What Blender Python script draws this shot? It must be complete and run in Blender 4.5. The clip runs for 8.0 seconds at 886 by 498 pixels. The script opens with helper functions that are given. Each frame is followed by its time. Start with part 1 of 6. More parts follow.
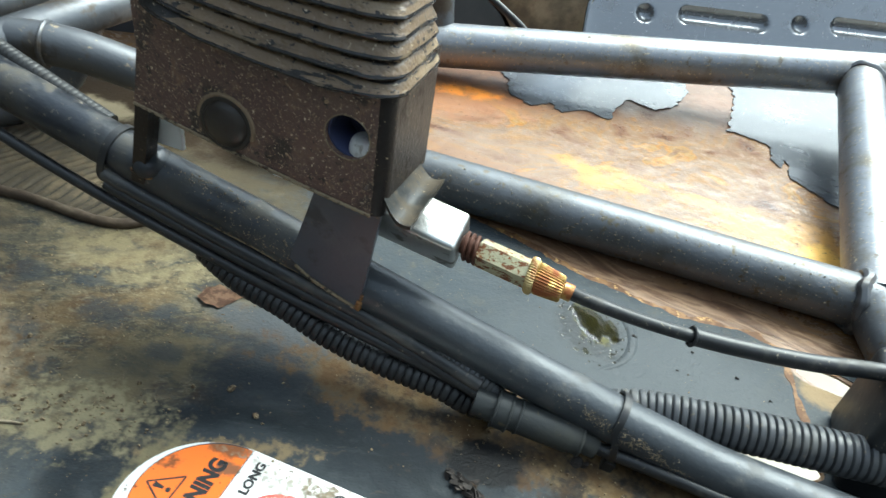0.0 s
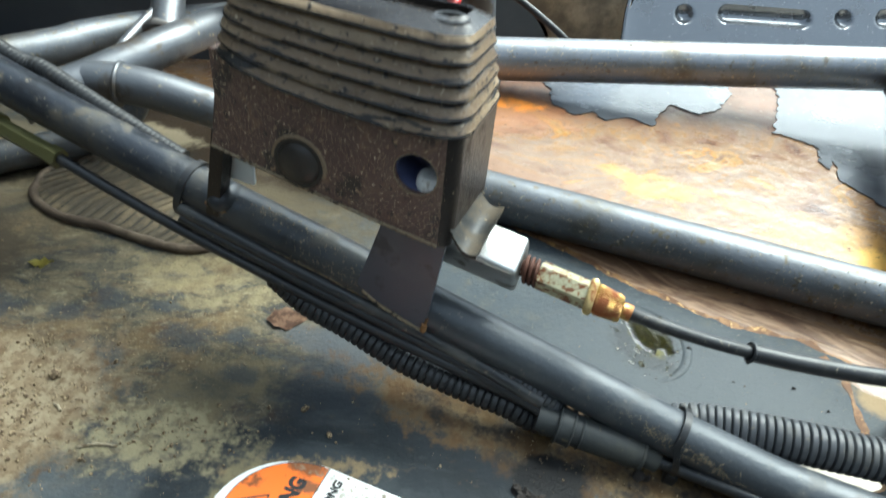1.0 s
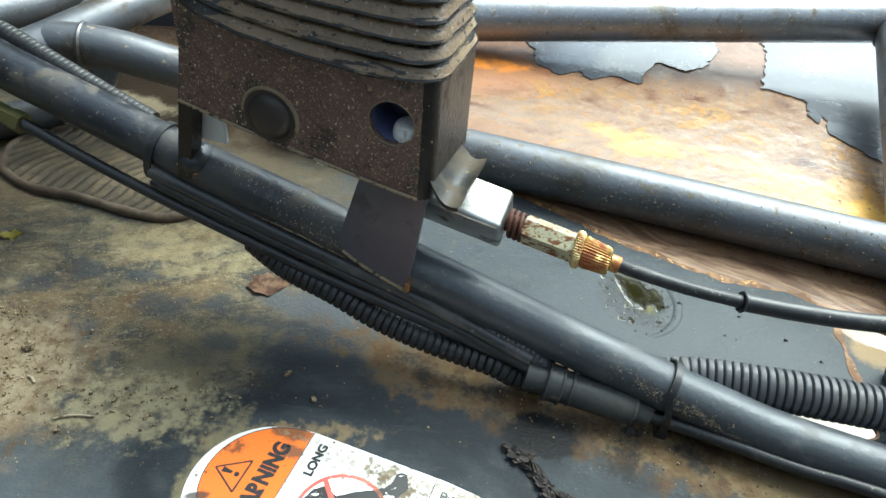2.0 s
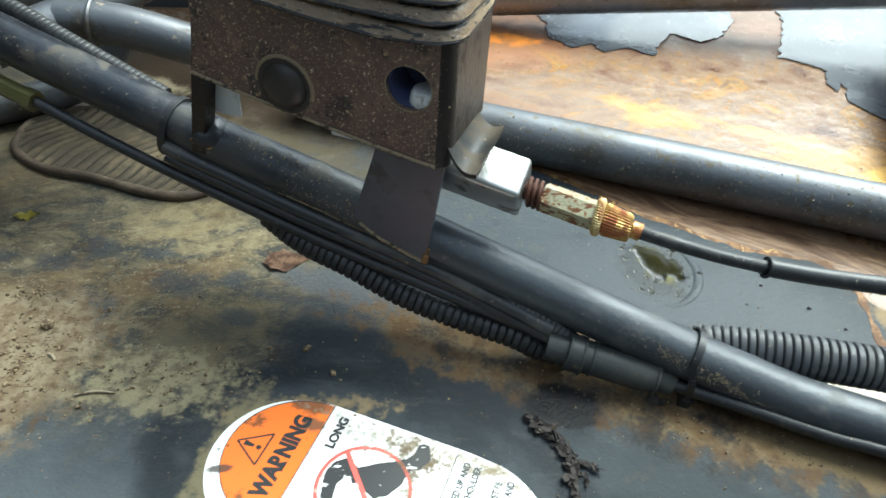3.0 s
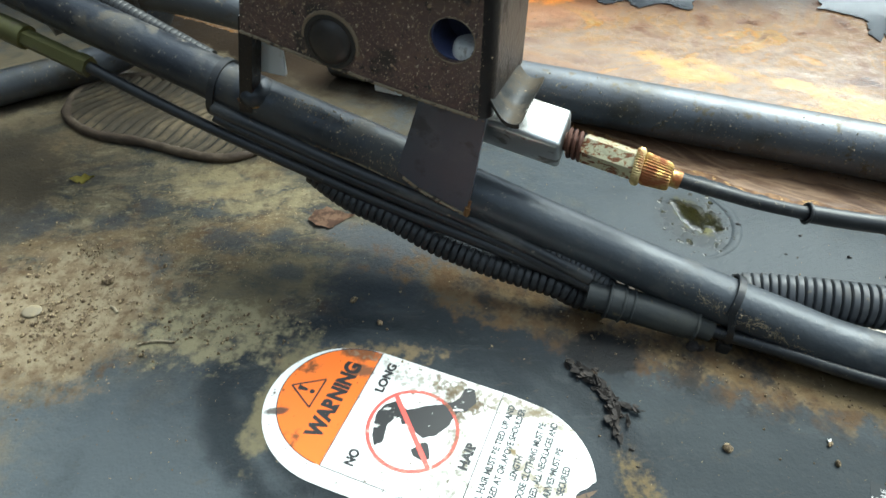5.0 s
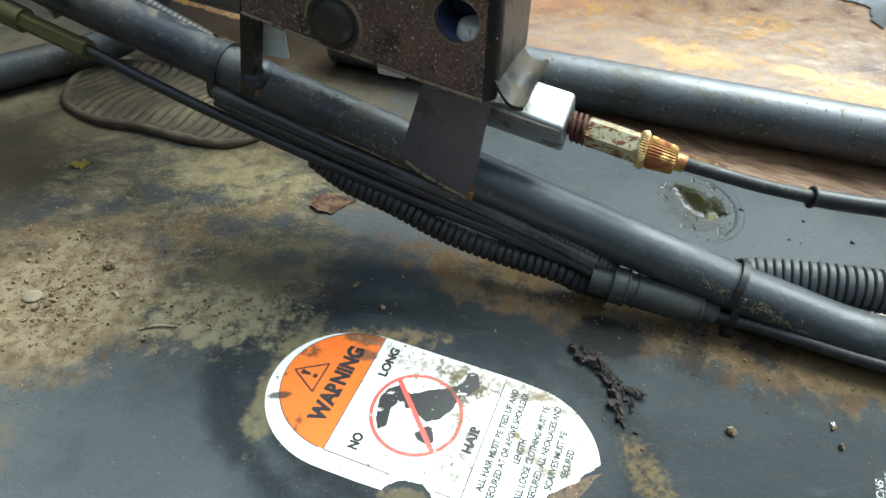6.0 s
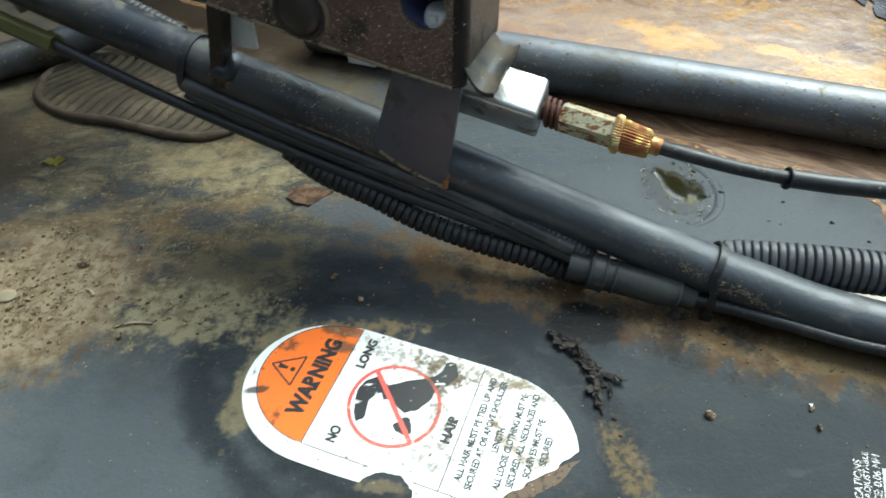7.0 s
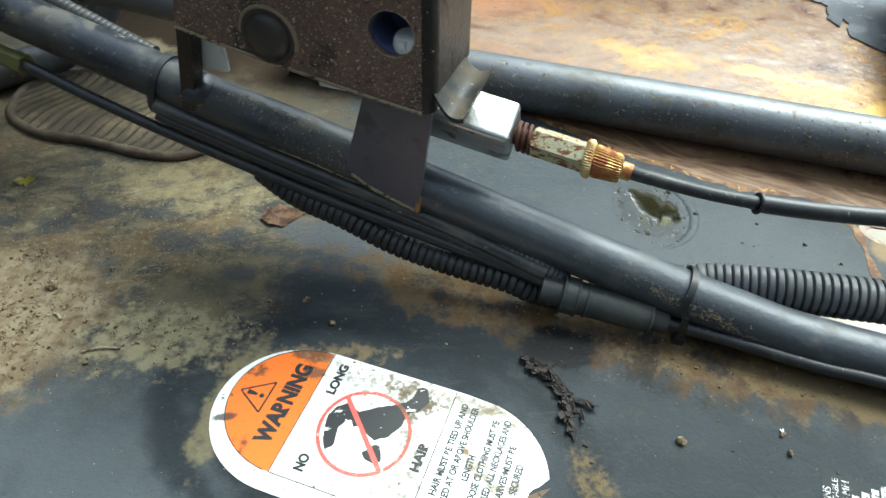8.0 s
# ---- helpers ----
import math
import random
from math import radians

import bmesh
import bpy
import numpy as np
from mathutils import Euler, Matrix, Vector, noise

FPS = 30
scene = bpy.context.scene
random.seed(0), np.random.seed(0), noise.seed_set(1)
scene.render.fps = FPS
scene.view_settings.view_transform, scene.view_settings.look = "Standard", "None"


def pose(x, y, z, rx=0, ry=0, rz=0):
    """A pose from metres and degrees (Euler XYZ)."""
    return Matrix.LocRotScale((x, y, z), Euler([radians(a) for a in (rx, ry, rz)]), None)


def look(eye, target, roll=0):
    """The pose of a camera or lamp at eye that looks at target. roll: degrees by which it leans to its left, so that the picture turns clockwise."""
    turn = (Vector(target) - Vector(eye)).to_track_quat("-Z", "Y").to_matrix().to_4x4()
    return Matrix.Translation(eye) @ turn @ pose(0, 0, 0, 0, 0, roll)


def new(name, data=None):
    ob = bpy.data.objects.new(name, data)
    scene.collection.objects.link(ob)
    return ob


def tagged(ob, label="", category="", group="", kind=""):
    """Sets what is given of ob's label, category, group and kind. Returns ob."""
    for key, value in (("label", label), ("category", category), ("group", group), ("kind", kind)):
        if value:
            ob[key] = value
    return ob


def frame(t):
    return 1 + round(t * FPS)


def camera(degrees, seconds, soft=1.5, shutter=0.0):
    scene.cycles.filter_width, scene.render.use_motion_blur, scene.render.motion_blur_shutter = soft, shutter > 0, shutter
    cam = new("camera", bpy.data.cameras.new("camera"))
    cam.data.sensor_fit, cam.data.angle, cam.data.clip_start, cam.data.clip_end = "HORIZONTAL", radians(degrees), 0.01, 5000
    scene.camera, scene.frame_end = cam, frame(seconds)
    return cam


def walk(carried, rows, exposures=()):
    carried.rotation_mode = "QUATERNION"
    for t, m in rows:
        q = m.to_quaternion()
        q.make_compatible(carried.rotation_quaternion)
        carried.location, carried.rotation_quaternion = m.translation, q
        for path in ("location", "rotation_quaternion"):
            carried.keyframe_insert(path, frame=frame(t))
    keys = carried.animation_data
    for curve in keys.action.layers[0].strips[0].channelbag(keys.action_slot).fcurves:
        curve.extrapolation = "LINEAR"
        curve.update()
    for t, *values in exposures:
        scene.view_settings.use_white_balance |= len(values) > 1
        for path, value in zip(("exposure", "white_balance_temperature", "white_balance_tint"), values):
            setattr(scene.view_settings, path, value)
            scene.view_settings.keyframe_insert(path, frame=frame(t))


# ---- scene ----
cam = camera(66.0, 8.0, shutter=0.8)
PATH = [
    (0, (0.039, -0.208, 0.297), (0.317, 1.355, -0.919), 10.0),
    (0.1, (0.039, -0.208, 0.298), (0.309, 1.354, -0.922), 9.7),
    (0.2, (0.029, -0.208, 0.3), (0.307, 1.345, -0.93), 10.1),
    (0.3, (0.015, -0.214, 0.314), (0.203, 1.335, -0.937), 7.7),
    (0.4, (0.003, -0.212, 0.324), (0.105, 1.34, -0.933), 4.0),
    (0.5, (0.013, -0.21, 0.324), (0.114, 1.375, -0.89), 4.0),
    (0.7, (0.029, -0.203, 0.327), (0.227, 1.377, -0.882), 5.2),
    (0.8, (0.027, -0.204, 0.326), (0.213, 1.376, -0.886), 4.7),
    (1, (0.022, -0.209, 0.316), (0.203, 1.353, -0.921), 6.4),
    (1.5, (0.025, -0.208, 0.302), (0.213, 1.35, -0.937), 6.0),
    (1.7, (0.028, -0.207, 0.302), (0.23, 1.315, -0.979), 6.0),
    (2.8, (0.027, -0.209, 0.293), (0.216, 1.304, -1.002), 4.4),
    (3, (0.024, -0.209, 0.292), (0.204, 1.282, -1.028), 4.0),
    (3.5, (0.023, -0.209, 0.302), (0.161, 1.279, -1.027), 2.0),
    (4, (0.028, -0.211, 0.297), (0.185, 1.256, -1.053), 2.0),
    (4.5, (0.02, -0.216, 0.299), (0.127, 1.255, -1.052), 0.6),
    (4.7, (0.018, -0.22, 0.293), (0.117, 1.236, -1.074), 0.8),
    (5.8, (0.013, -0.224, 0.289), (0.111, 1.202, -1.11), 1.5),
    (6, (0.013, -0.224, 0.287), (0.114, 1.198, -1.116), 1.3),
    (6.5, (0.019, -0.224, 0.284), (0.134, 1.181, -1.134), 1.1),
    (7, (0.023, -0.222, 0.286), (0.137, 1.173, -1.143), 0.4),
    (7.5, (0.037, -0.215, 0.29), (0.176, 1.189, -1.127), -0.3),
    (8, (0.032, -0.216, 0.29), (0.181, 1.196, -1.119), 1.4),
]
walk(cam, [(t, look(eye, target, roll)) for t, eye, target, roll in PATH], [(0.0, 2.23, 6050, -4), (0.4, 2.28, 6050, -4), (0.8, 2.34, 6050, -4), (1.1, 2.28, 6050, -4), (1.5, 2.33, 6050, -4), (3.0, 2.20, 6050, -4), (4.0, 2.17, 6050, -4), (4.5, 2.10, 6050, -4), (6.0, 1.98, 6050, -4), (6.5, 2.00, 6050, -4), (7.0, 1.83, 6050, -4), (7.5, 2.08, 6050, -4), (8.0, 2.08, 6050, -4)])

# ---- light: an open, bright overcast sky ----
world = bpy.data.worlds.new("sky")
scene.world = world
world.use_nodes = True
wn, wl = world.node_tree.nodes, world.node_tree.links
sky = wn.new("ShaderNodeTexSky")
sky.sky_type = "NISHITA"
sky.sun_disc = False
sky.sun_elevation, sky.sun_rotation = radians(54), radians(50)
sky.dust_density, sky.air_density, sky.ozone_density = 2.0, 1.2, 1.0
grey = wn.new("ShaderNodeHueSaturation")
grey.inputs["Saturation"].default_value = 0.5
wl.new(sky.outputs[0], grey.inputs["Color"])
wl.new(grey.outputs[0], wn["Background"].inputs["Color"])
wn["Background"].inputs["Strength"].default_value = 0.09
sun = new("sun", bpy.data.lights.new("sun", "SUN"))
sun.data.energy, sun.data.angle, sun.data.color = 1.5, radians(40), (1.0, 0.99, 0.95)
sun.matrix_world = look((0.48, 0.40, 0.86), (0, 0, 0))


# ---- materials ----
def material(name, base, rough=0.5, metal=0.0, layers=(), bump=(), rvar=0.0, spec=0.5):
    """layers: (scale, detail, low, high, colour, roughness or None, stretch); bump: (scale, strength) pairs."""
    m = bpy.data.materials.new(name)
    m.use_nodes = True
    n, l = m.node_tree.nodes, m.node_tree.links
    b = n["Principled BSDF"]
    b.inputs["Metallic"].default_value = metal
    shine = None
    b.inputs["Specular IOR Level"].default_value = spec
    tc = n.new("ShaderNodeTexCoord")
    col = n.new("ShaderNodeRGB")
    col.outputs[0].default_value = (*base, 1)
    colour = col.outputs[0]
    rv = n.new("ShaderNodeValue")
    rv.outputs[0].default_value = rough
    roughness = rv.outputs[0]
    for k, (scale, detail, low, high, c, r, stretch) in enumerate(layers):
        mp = n.new("ShaderNodeMapping")
        mp.inputs["Location"].default_value = (3.7 * k, 1.3 * k, 0.4 * k)
        mp.inputs["Scale"].default_value = stretch
        l.new(tc.outputs["Object"], mp.inputs[0])
        no = n.new("ShaderNodeTexNoise")
        no.inputs["Scale"].default_value, no.inputs["Detail"].default_value = scale, detail
        no.inputs["Roughness"].default_value = 0.62
        l.new(mp.outputs[0], no.inputs["Vector"])
        mr = n.new("ShaderNodeMapRange")
        mr.interpolation_type = "SMOOTHSTEP"
        mr.inputs["From Min"].default_value, mr.inputs["From Max"].default_value = low, high
        l.new(no.outputs[0], mr.inputs["Value"])
        colour, roughness = blend(m, mr.outputs[0], colour, c, roughness, r)
        if metal and r is not None and r >= 0.7:
            bare = n.new("ShaderNodeMapRange")
            bare.inputs["To Min"].default_value, bare.inputs["To Max"].default_value = metal, 0.0
            l.new(mr.outputs[0], bare.inputs["Value"])
            if shine:
                least = n.new("ShaderNodeMath")
                least.operation = "MINIMUM"
                l.new(shine, least.inputs[0])
                l.new(bare.outputs[0], least.inputs[1])
                shine = least.outputs[0]
            else:
                shine = bare.outputs[0]
    if shine:
        l.new(shine, b.inputs["Metallic"])
    if rvar:
        no = n.new("ShaderNodeTexNoise")
        no.inputs["Scale"].default_value, no.inputs["Detail"].default_value = 60, 5
        l.new(tc.outputs["Object"], no.inputs["Vector"])
        ma = n.new("ShaderNodeMath")
        ma.operation = "MULTIPLY_ADD"
        l.new(no.outputs[0], ma.inputs[0])
        ma.inputs[1].default_value = rvar
        ad = n.new("ShaderNodeMath")
        ad.inputs[1].default_value = -rvar / 2
        l.new(roughness, ad.inputs[0])
        l.new(ad.outputs[0], ma.inputs[2])
        roughness = ma.outputs[0]
    l.new(colour, b.inputs["Base Color"])
    l.new(roughness, b.inputs["Roughness"])
    last = None
    for scale, strength, *depth in bump:
        no = n.new("ShaderNodeTexNoise")
        no.inputs["Scale"].default_value, no.inputs["Detail"].default_value = scale, 6
        l.new(tc.outputs["Object"], no.inputs["Vector"])
        bp = n.new("ShaderNodeBump")
        bp.inputs["Strength"].default_value, bp.inputs["Distance"].default_value = strength, depth[0] if depth else 0.002
        l.new(no.outputs[0], bp.inputs["Height"])
        if last:
            l.new(last, bp.inputs["Normal"])
        last = bp.outputs[0]
    if last:
        l.new(last, b.inputs["Normal"])
    return m


def blend(m, factor, colour, c, roughness, r):
    """Lays the colour c and the roughness r over what is there, by factor."""
    n, l = m.node_tree.nodes, m.node_tree.links
    mx = n.new("ShaderNodeMixRGB")
    l.new(factor, mx.inputs[0])
    l.new(colour, mx.inputs[1])
    if isinstance(c, tuple):
        mx.inputs[2].default_value = (*c, 1)
    else:
        l.new(c, mx.inputs[2])
    if r is not None:
        rm = n.new("ShaderNodeMix")
        l.new(factor, rm.inputs[0])
        l.new(roughness, rm.inputs[2])
        rm.inputs[3].default_value = r
        roughness = rm.outputs[0]
    return mx.outputs[0], roughness


def stain(m, x, y, rx, ry, turn, soft, ragged, colour, c, roughness, r, most=1.0, scale=45.0, core=0.0):
    """A stain of oval outline round (x, y), half sizes rx, ry, its edge broken up by noise."""
    n, l = m.node_tree.nodes, m.node_tree.links
    tc = n.new("ShaderNodeTexCoord")
    mp = n.new("ShaderNodeMapping")
    mp.vector_type = "TEXTURE"
    mp.inputs["Location"].default_value = (x, y, 0)
    mp.inputs["Rotation"].default_value = (0, 0, radians(turn))
    mp.inputs["Scale"].default_value = (rx, ry, 1)
    l.new(tc.outputs["Object"], mp.inputs[0])
    ln = n.new("ShaderNodeVectorMath")
    ln.operation = "LENGTH"
    l.new(mp.outputs[0], ln.inputs[0])
    no = n.new("ShaderNodeTexNoise")
    no.inputs["Scale"].default_value, no.inputs["Detail"].default_value = scale, 8
    no.inputs["Roughness"].default_value = 0.58
    l.new(tc.outputs["Object"], no.inputs["Vector"])
    ma = n.new("ShaderNodeMath")
    ma.operation = "MULTIPLY_ADD"
    l.new(no.outputs[0], ma.inputs[0])
    ma.inputs[1].default_value = ragged
    mxm = n.new("ShaderNodeMath")
    mxm.operation = "MAXIMUM"
    mxm.inputs[1].default_value = core
    l.new(ln.outputs["Value"], mxm.inputs[0])
    gr = n.new("ShaderNodeTexNoise")
    gr.inputs["Scale"].default_value, gr.inputs["Detail"].default_value = 420, 3
    l.new(tc.outputs["Object"], gr.inputs["Vector"])
    gm = n.new("ShaderNodeMath")
    gm.operation = "MULTIPLY_ADD"
    gm.inputs[1].default_value = 0.25 * ragged
    l.new(gr.outputs[0], gm.inputs[0])
    l.new(mxm.outputs[0], gm.inputs[2])
    l.new(gm.outputs[0], ma.inputs[2])
    mr = n.new("ShaderNodeMapRange")
    mr.interpolation_type = "SMOOTHSTEP"
    mr.inputs["From Min"].default_value = 1 + ragged * 0.625 + soft + 0.07 * ragged
    mr.inputs["From Max"].default_value = 1 + ragged * 0.625 - soft - 0.07 * ragged
    mr.inputs["To Max"].default_value = most
    l.new(ma.outputs[0], mr.inputs["Value"])
    return blend(m, mr.outputs[0], colour, c, roughness, r)


ONE = (1, 1, 1)
frame_paint = material("frame_paint", (0.115, 0.123, 0.135), 0.46, 0.6, spec=0.8, layers=[
    (14, 7, 0.46, 0.70, (0.070, 0.075, 0.082), 0.45, ONE),
    (20, 9, 0.46, 0.72, (0.066, 0.060, 0.048), 0.5, ONE),
    (130, 10, 0.57, 0.67, (0.10, 0.083, 0.052), 0.6, ONE),
    (420, 6, 0.62, 0.68, (0.30, 0.25, 0.17), 0.9, ONE)], bump=[(300, 0.10), (40, 0.08)], rvar=0.2)
tube_worn = material("tube_worn", (0.16, 0.165, 0.175), 0.36, 0.6, spec=0.9, layers=[
    (18, 7, 0.5, 0.75, (0.13, 0.125, 0.115), 0.5, ONE),
    (170, 8, 0.61, 0.68, (0.3, 0.24, 0.15), 0.85, ONE),
    (20, 8, 0.65, 0.70, (0.17, 0.06, 0.02), 0.85, ONE)], bump=[(300, 0.12)], rvar=0.2)
tube_silver = material("tube_silver", (0.108, 0.113, 0.122), 0.44, 0.6, spec=0.7, layers=[
    (18, 7, 0.5, 0.75, (0.165, 0.166, 0.165), 0.40, ONE),
    (26, 9, 0.52, 0.66, (0.070, 0.056, 0.042), 0.6, ONE),
    (60, 8, 0.58, 0.70, (0.075, 0.055, 0.036), 0.75, ONE),
    (170, 8, 0.62, 0.70, (0.3, 0.24, 0.16), 0.85, ONE)], bump=[(300, 0.12)], rvar=0.2)
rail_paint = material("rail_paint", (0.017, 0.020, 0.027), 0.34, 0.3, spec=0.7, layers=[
    (16, 7, 0.50, 0.74, (0.034, 0.038, 0.044), 0.46, ONE),
    (22, 9, 0.50, 0.64, (0.034, 0.031, 0.026), 0.7, ONE),
    (60, 10, 0.56, 0.64, (0.050, 0.042, 0.030), 0.75, ONE),
    (45, 10, 0.54, 0.64, (0.010, 0.011, 0.014), 0.38, ONE),
    (300, 8, 0.625, 0.68, (0.17, 0.145, 0.105), 0.85, ONE)], bump=[(300, 0.14), (40, 0.10)], rvar=0.25)
rb_ = rail_paint.node_tree.nodes["Principled BSDF"]
# grey dust film to the right, tone raised for the rail's sky gloss
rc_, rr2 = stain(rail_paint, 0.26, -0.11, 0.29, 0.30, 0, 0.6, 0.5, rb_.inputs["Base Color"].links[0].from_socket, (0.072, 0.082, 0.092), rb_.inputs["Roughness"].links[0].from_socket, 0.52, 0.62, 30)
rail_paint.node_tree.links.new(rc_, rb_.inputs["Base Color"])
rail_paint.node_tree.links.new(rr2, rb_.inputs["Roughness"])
tube_bright = material("tube_bright", (0.21, 0.22, 0.238), 0.42, 0.75, spec=1.0, layers=[
    (18, 7, 0.5, 0.75, (0.29, 0.295, 0.30), 0.38, ONE),
    (22, 9, 0.48, 0.72, (0.15, 0.13, 0.10), 0.5, ONE),
    (120, 9, 0.58, 0.68, (0.11, 0.085, 0.055), 0.75, ONE),
    (300, 8, 0.60, 0.65, (0.40, 0.34, 0.23), 0.8, ONE)], bump=[(300, 0.12)], rvar=0.2)
weld_mat = material("weld", (0.09, 0.08, 0.07), 0.5, layers=[(90, 6, 0.5, 0.6, (0.2, 0.08, 0.03), 0.8, ONE)], bump=[(250, 0.4)])
plate_mat = material("plate_black", (0.062, 0.070, 0.088), 0.38, spec=0.6, layers=[
    (25, 8, 0.48, 0.7, (0.092, 0.097, 0.108), 0.5, ONE), (70, 9, 0.56, 0.68, (0.040, 0.040, 0.044), 0.36, ONE), (300, 6, 0.66, 0.71, (0.15, 0.13, 0.10), 0.9, ONE)], bump=[(500, 0.12)])
housing_mat = material("housing_dirty", (0.100, 0.056, 0.045), 0.33, spec=0.6, layers=[
    (24, 8, 0.44, 0.66, (0.140, 0.084, 0.062), 0.45, ONE),
    (90, 10, 0.54, 0.68, (0.19, 0.118, 0.078), 0.75, ONE),
    (40, 8, 0.56, 0.66, (0.028, 0.019, 0.016), 0.30, ONE),
    (240, 8, 0.59, 0.67, (0.020, 0.014, 0.012), 0.4, ONE),
    (420, 8, 0.61, 0.66, (0.36, 0.26, 0.17), 0.95, ONE),
    (900, 6, 0.61, 0.65, (0.70, 0.58, 0.42), 0.95, ONE)], bump=[(300, 0.6), (60, 0.35), (900, 0.3)], rvar=0.25)
boot_mat = material("boot_rubber", (0.165, 0.112, 0.064), 0.34, spec=0.5, layers=[
    (22, 8, 0.46, 0.62, (0.36, 0.27, 0.165), 0.34, (0.3, 0.3, 1.0)),
    (60, 9, 0.57, 0.66, (0.065, 0.045, 0.029), 0.32, (0.15, 0.15, 2.2)),
    (90, 12, 0.555, 0.567, (0.009, 0.0075, 0.0065), 0.40, (0.20, 0.20, 2.0)),
    (330, 9, 0.595, 0.61, (0.012, 0.009, 0.007), 0.35, (0.6, 0.6, 1.2)),
    (700, 7, 0.63, 0.67, (0.50, 0.41, 0.28), 0.6, (0.6, 0.6, 1.0))], bump=[(150, 0.2), (500, 0.35)], rvar=0.3)
housing_lip = material("caked_mud", (0.26, 0.205, 0.13), 0.95, layers=[(250, 7, 0.52, 0.62, (0.05, 0.036, 0.024), 0.9, ONE)], bump=[(300, 0.7)])
# darker than housing_mat: right side, corner and mounting leg
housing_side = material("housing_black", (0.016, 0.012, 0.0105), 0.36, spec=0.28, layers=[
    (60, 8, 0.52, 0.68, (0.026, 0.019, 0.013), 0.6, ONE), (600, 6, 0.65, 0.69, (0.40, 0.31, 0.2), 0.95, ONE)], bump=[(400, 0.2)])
plug_mat = material("plug_rubber", (0.022, 0.0175, 0.014), 0.36, spec=0.5, layers=[(60, 7, 0.5, 0.75, (0.035, 0.027, 0.02), 0.7, ONE)], bump=[(300, 0.15)])
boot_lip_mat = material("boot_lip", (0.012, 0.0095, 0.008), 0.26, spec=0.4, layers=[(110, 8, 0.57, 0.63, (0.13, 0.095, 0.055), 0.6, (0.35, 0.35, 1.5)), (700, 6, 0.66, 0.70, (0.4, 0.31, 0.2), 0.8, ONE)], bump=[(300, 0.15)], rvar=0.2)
black_plastic = material("black_plastic", (0.016, 0.0165, 0.018), 0.42, spec=0.5, layers=[(70, 8, 0.54, 0.72, (0.045, 0.040, 0.032), 0.7, ONE), (330, 6, 0.64, 0.70, (0.20, 0.17, 0.12), 0.9, ONE)], bump=[(200, 0.08)], rvar=0.1)
rubber = material("black_rubber", (0.016, 0.017, 0.0185), 0.42, spec=0.5, layers=[(60, 8, 0.52, 0.74, (0.070, 0.065, 0.056), 0.75, ONE), (330, 6, 0.62, 0.70, (0.22, 0.19, 0.14), 0.9, ONE)], bump=[(200, 0.08)], rvar=0.1)
loom_mat = material("loom_plastic", (0.062, 0.065, 0.070), 0.40, layers=[(60, 8, 0.50, 0.7, (0.095, 0.094, 0.088), 0.6, ONE), (300, 6, 0.62, 0.7, (0.16, 0.14, 0.11), 0.8, ONE)], rvar=0.1)
loom_black = material("loom_black", (0.020, 0.0205, 0.021), 0.46, spec=0.45, layers=[(90, 6, 0.58, 0.75, (0.06, 0.05, 0.036), 0.8, ONE)])
steel = material("bright_steel", (0.46, 0.465, 0.45), 0.34, 0.94, layers=[(30, 6, 0.5, 0.7, (0.34, 0.335, 0.31), 0.42, (0.3, 1, 1)), (160, 9, 0.58, 0.66, (0.20, 0.19, 0.17), 0.5, (0.2, 1, 1))], bump=[(120, 0.08), (500, 0.1)])
zinc_rusty = material("zinc_rusty", (0.50, 0.46, 0.29), 0.38, 0.6, layers=[
    (200, 8, 0.53, 0.58, (0.15, 0.048, 0.014), 0.8, (0.5, 0.8, 1.6)), (420, 6, 0.56, 0.62, (0.25, 0.10, 0.03), 0.8, ONE), (40, 6, 0.55, 0.7, (0.66, 0.64, 0.5), 0.3, ONE)], bump=[(250, 0.3)])
brass_rusty = material("knurled_brass", (0.50, 0.32, 0.10), 0.34, 0.85, layers=[
    (70, 8, 0.47, 0.6, (0.28, 0.085, 0.02), 0.75, ONE)], bump=[(250, 0.3)])
spring_rust = material("rusted_spring", (0.075, 0.026, 0.013), 0.7, 0.2, layers=[(150, 6, 0.5, 0.7, (0.05, 0.02, 0.012), 0.8, ONE)], bump=[(300, 0.3)])
olive = material("olive_zinc", (0.12, 0.115, 0.045), 0.42, 0.6, layers=[(60, 6, 0.5, 0.7, (0.06, 0.05, 0.03), 0.7, ONE)])
pale_plastic = material("pale_plastic", (0.60, 0.65, 0.66), 0.45, layers=[(50, 6, 0.5, 0.75, (0.25, 0.23, 0.19), 0.7, ONE)])
white_plastic = material("white_plastic", (0.82, 0.81, 0.77), 0.4, layers=[(120, 6, 0.55, 0.7, (0.3, 0.25, 0.18), 0.7, ONE)])
red_paint = material("red_spring_paint", (0.52, 0.035, 0.03), 0.3, layers=[(60, 6, 0.6, 0.8, (0.25, 0.04, 0.03), 0.6, ONE)])
tyre_mat = material("dusty_tyre", (0.15, 0.112, 0.075), 0.9, layers=[(18, 9, 0.40, 0.64, (0.33, 0.25, 0.165), 0.95, ONE)], bump=[(120, 0.5)])
panel_mat = material("panel_black", (0.16, 0.168, 0.18), 0.24, 0.75, layers=[(25, 7, 0.5, 0.8, (0.12, 0.125, 0.134), 0.36, ONE), (300, 5, 0.66, 0.72, (0.2, 0.19, 0.17), 0.9, ONE)], rvar=0.1)
bulk_mat = material("bulkhead_plastic", (0.046, 0.052, 0.062), 0.5, layers=[(15, 6, 0.45, 0.75, (0.075, 0.078, 0.082), 0.7, ONE)])
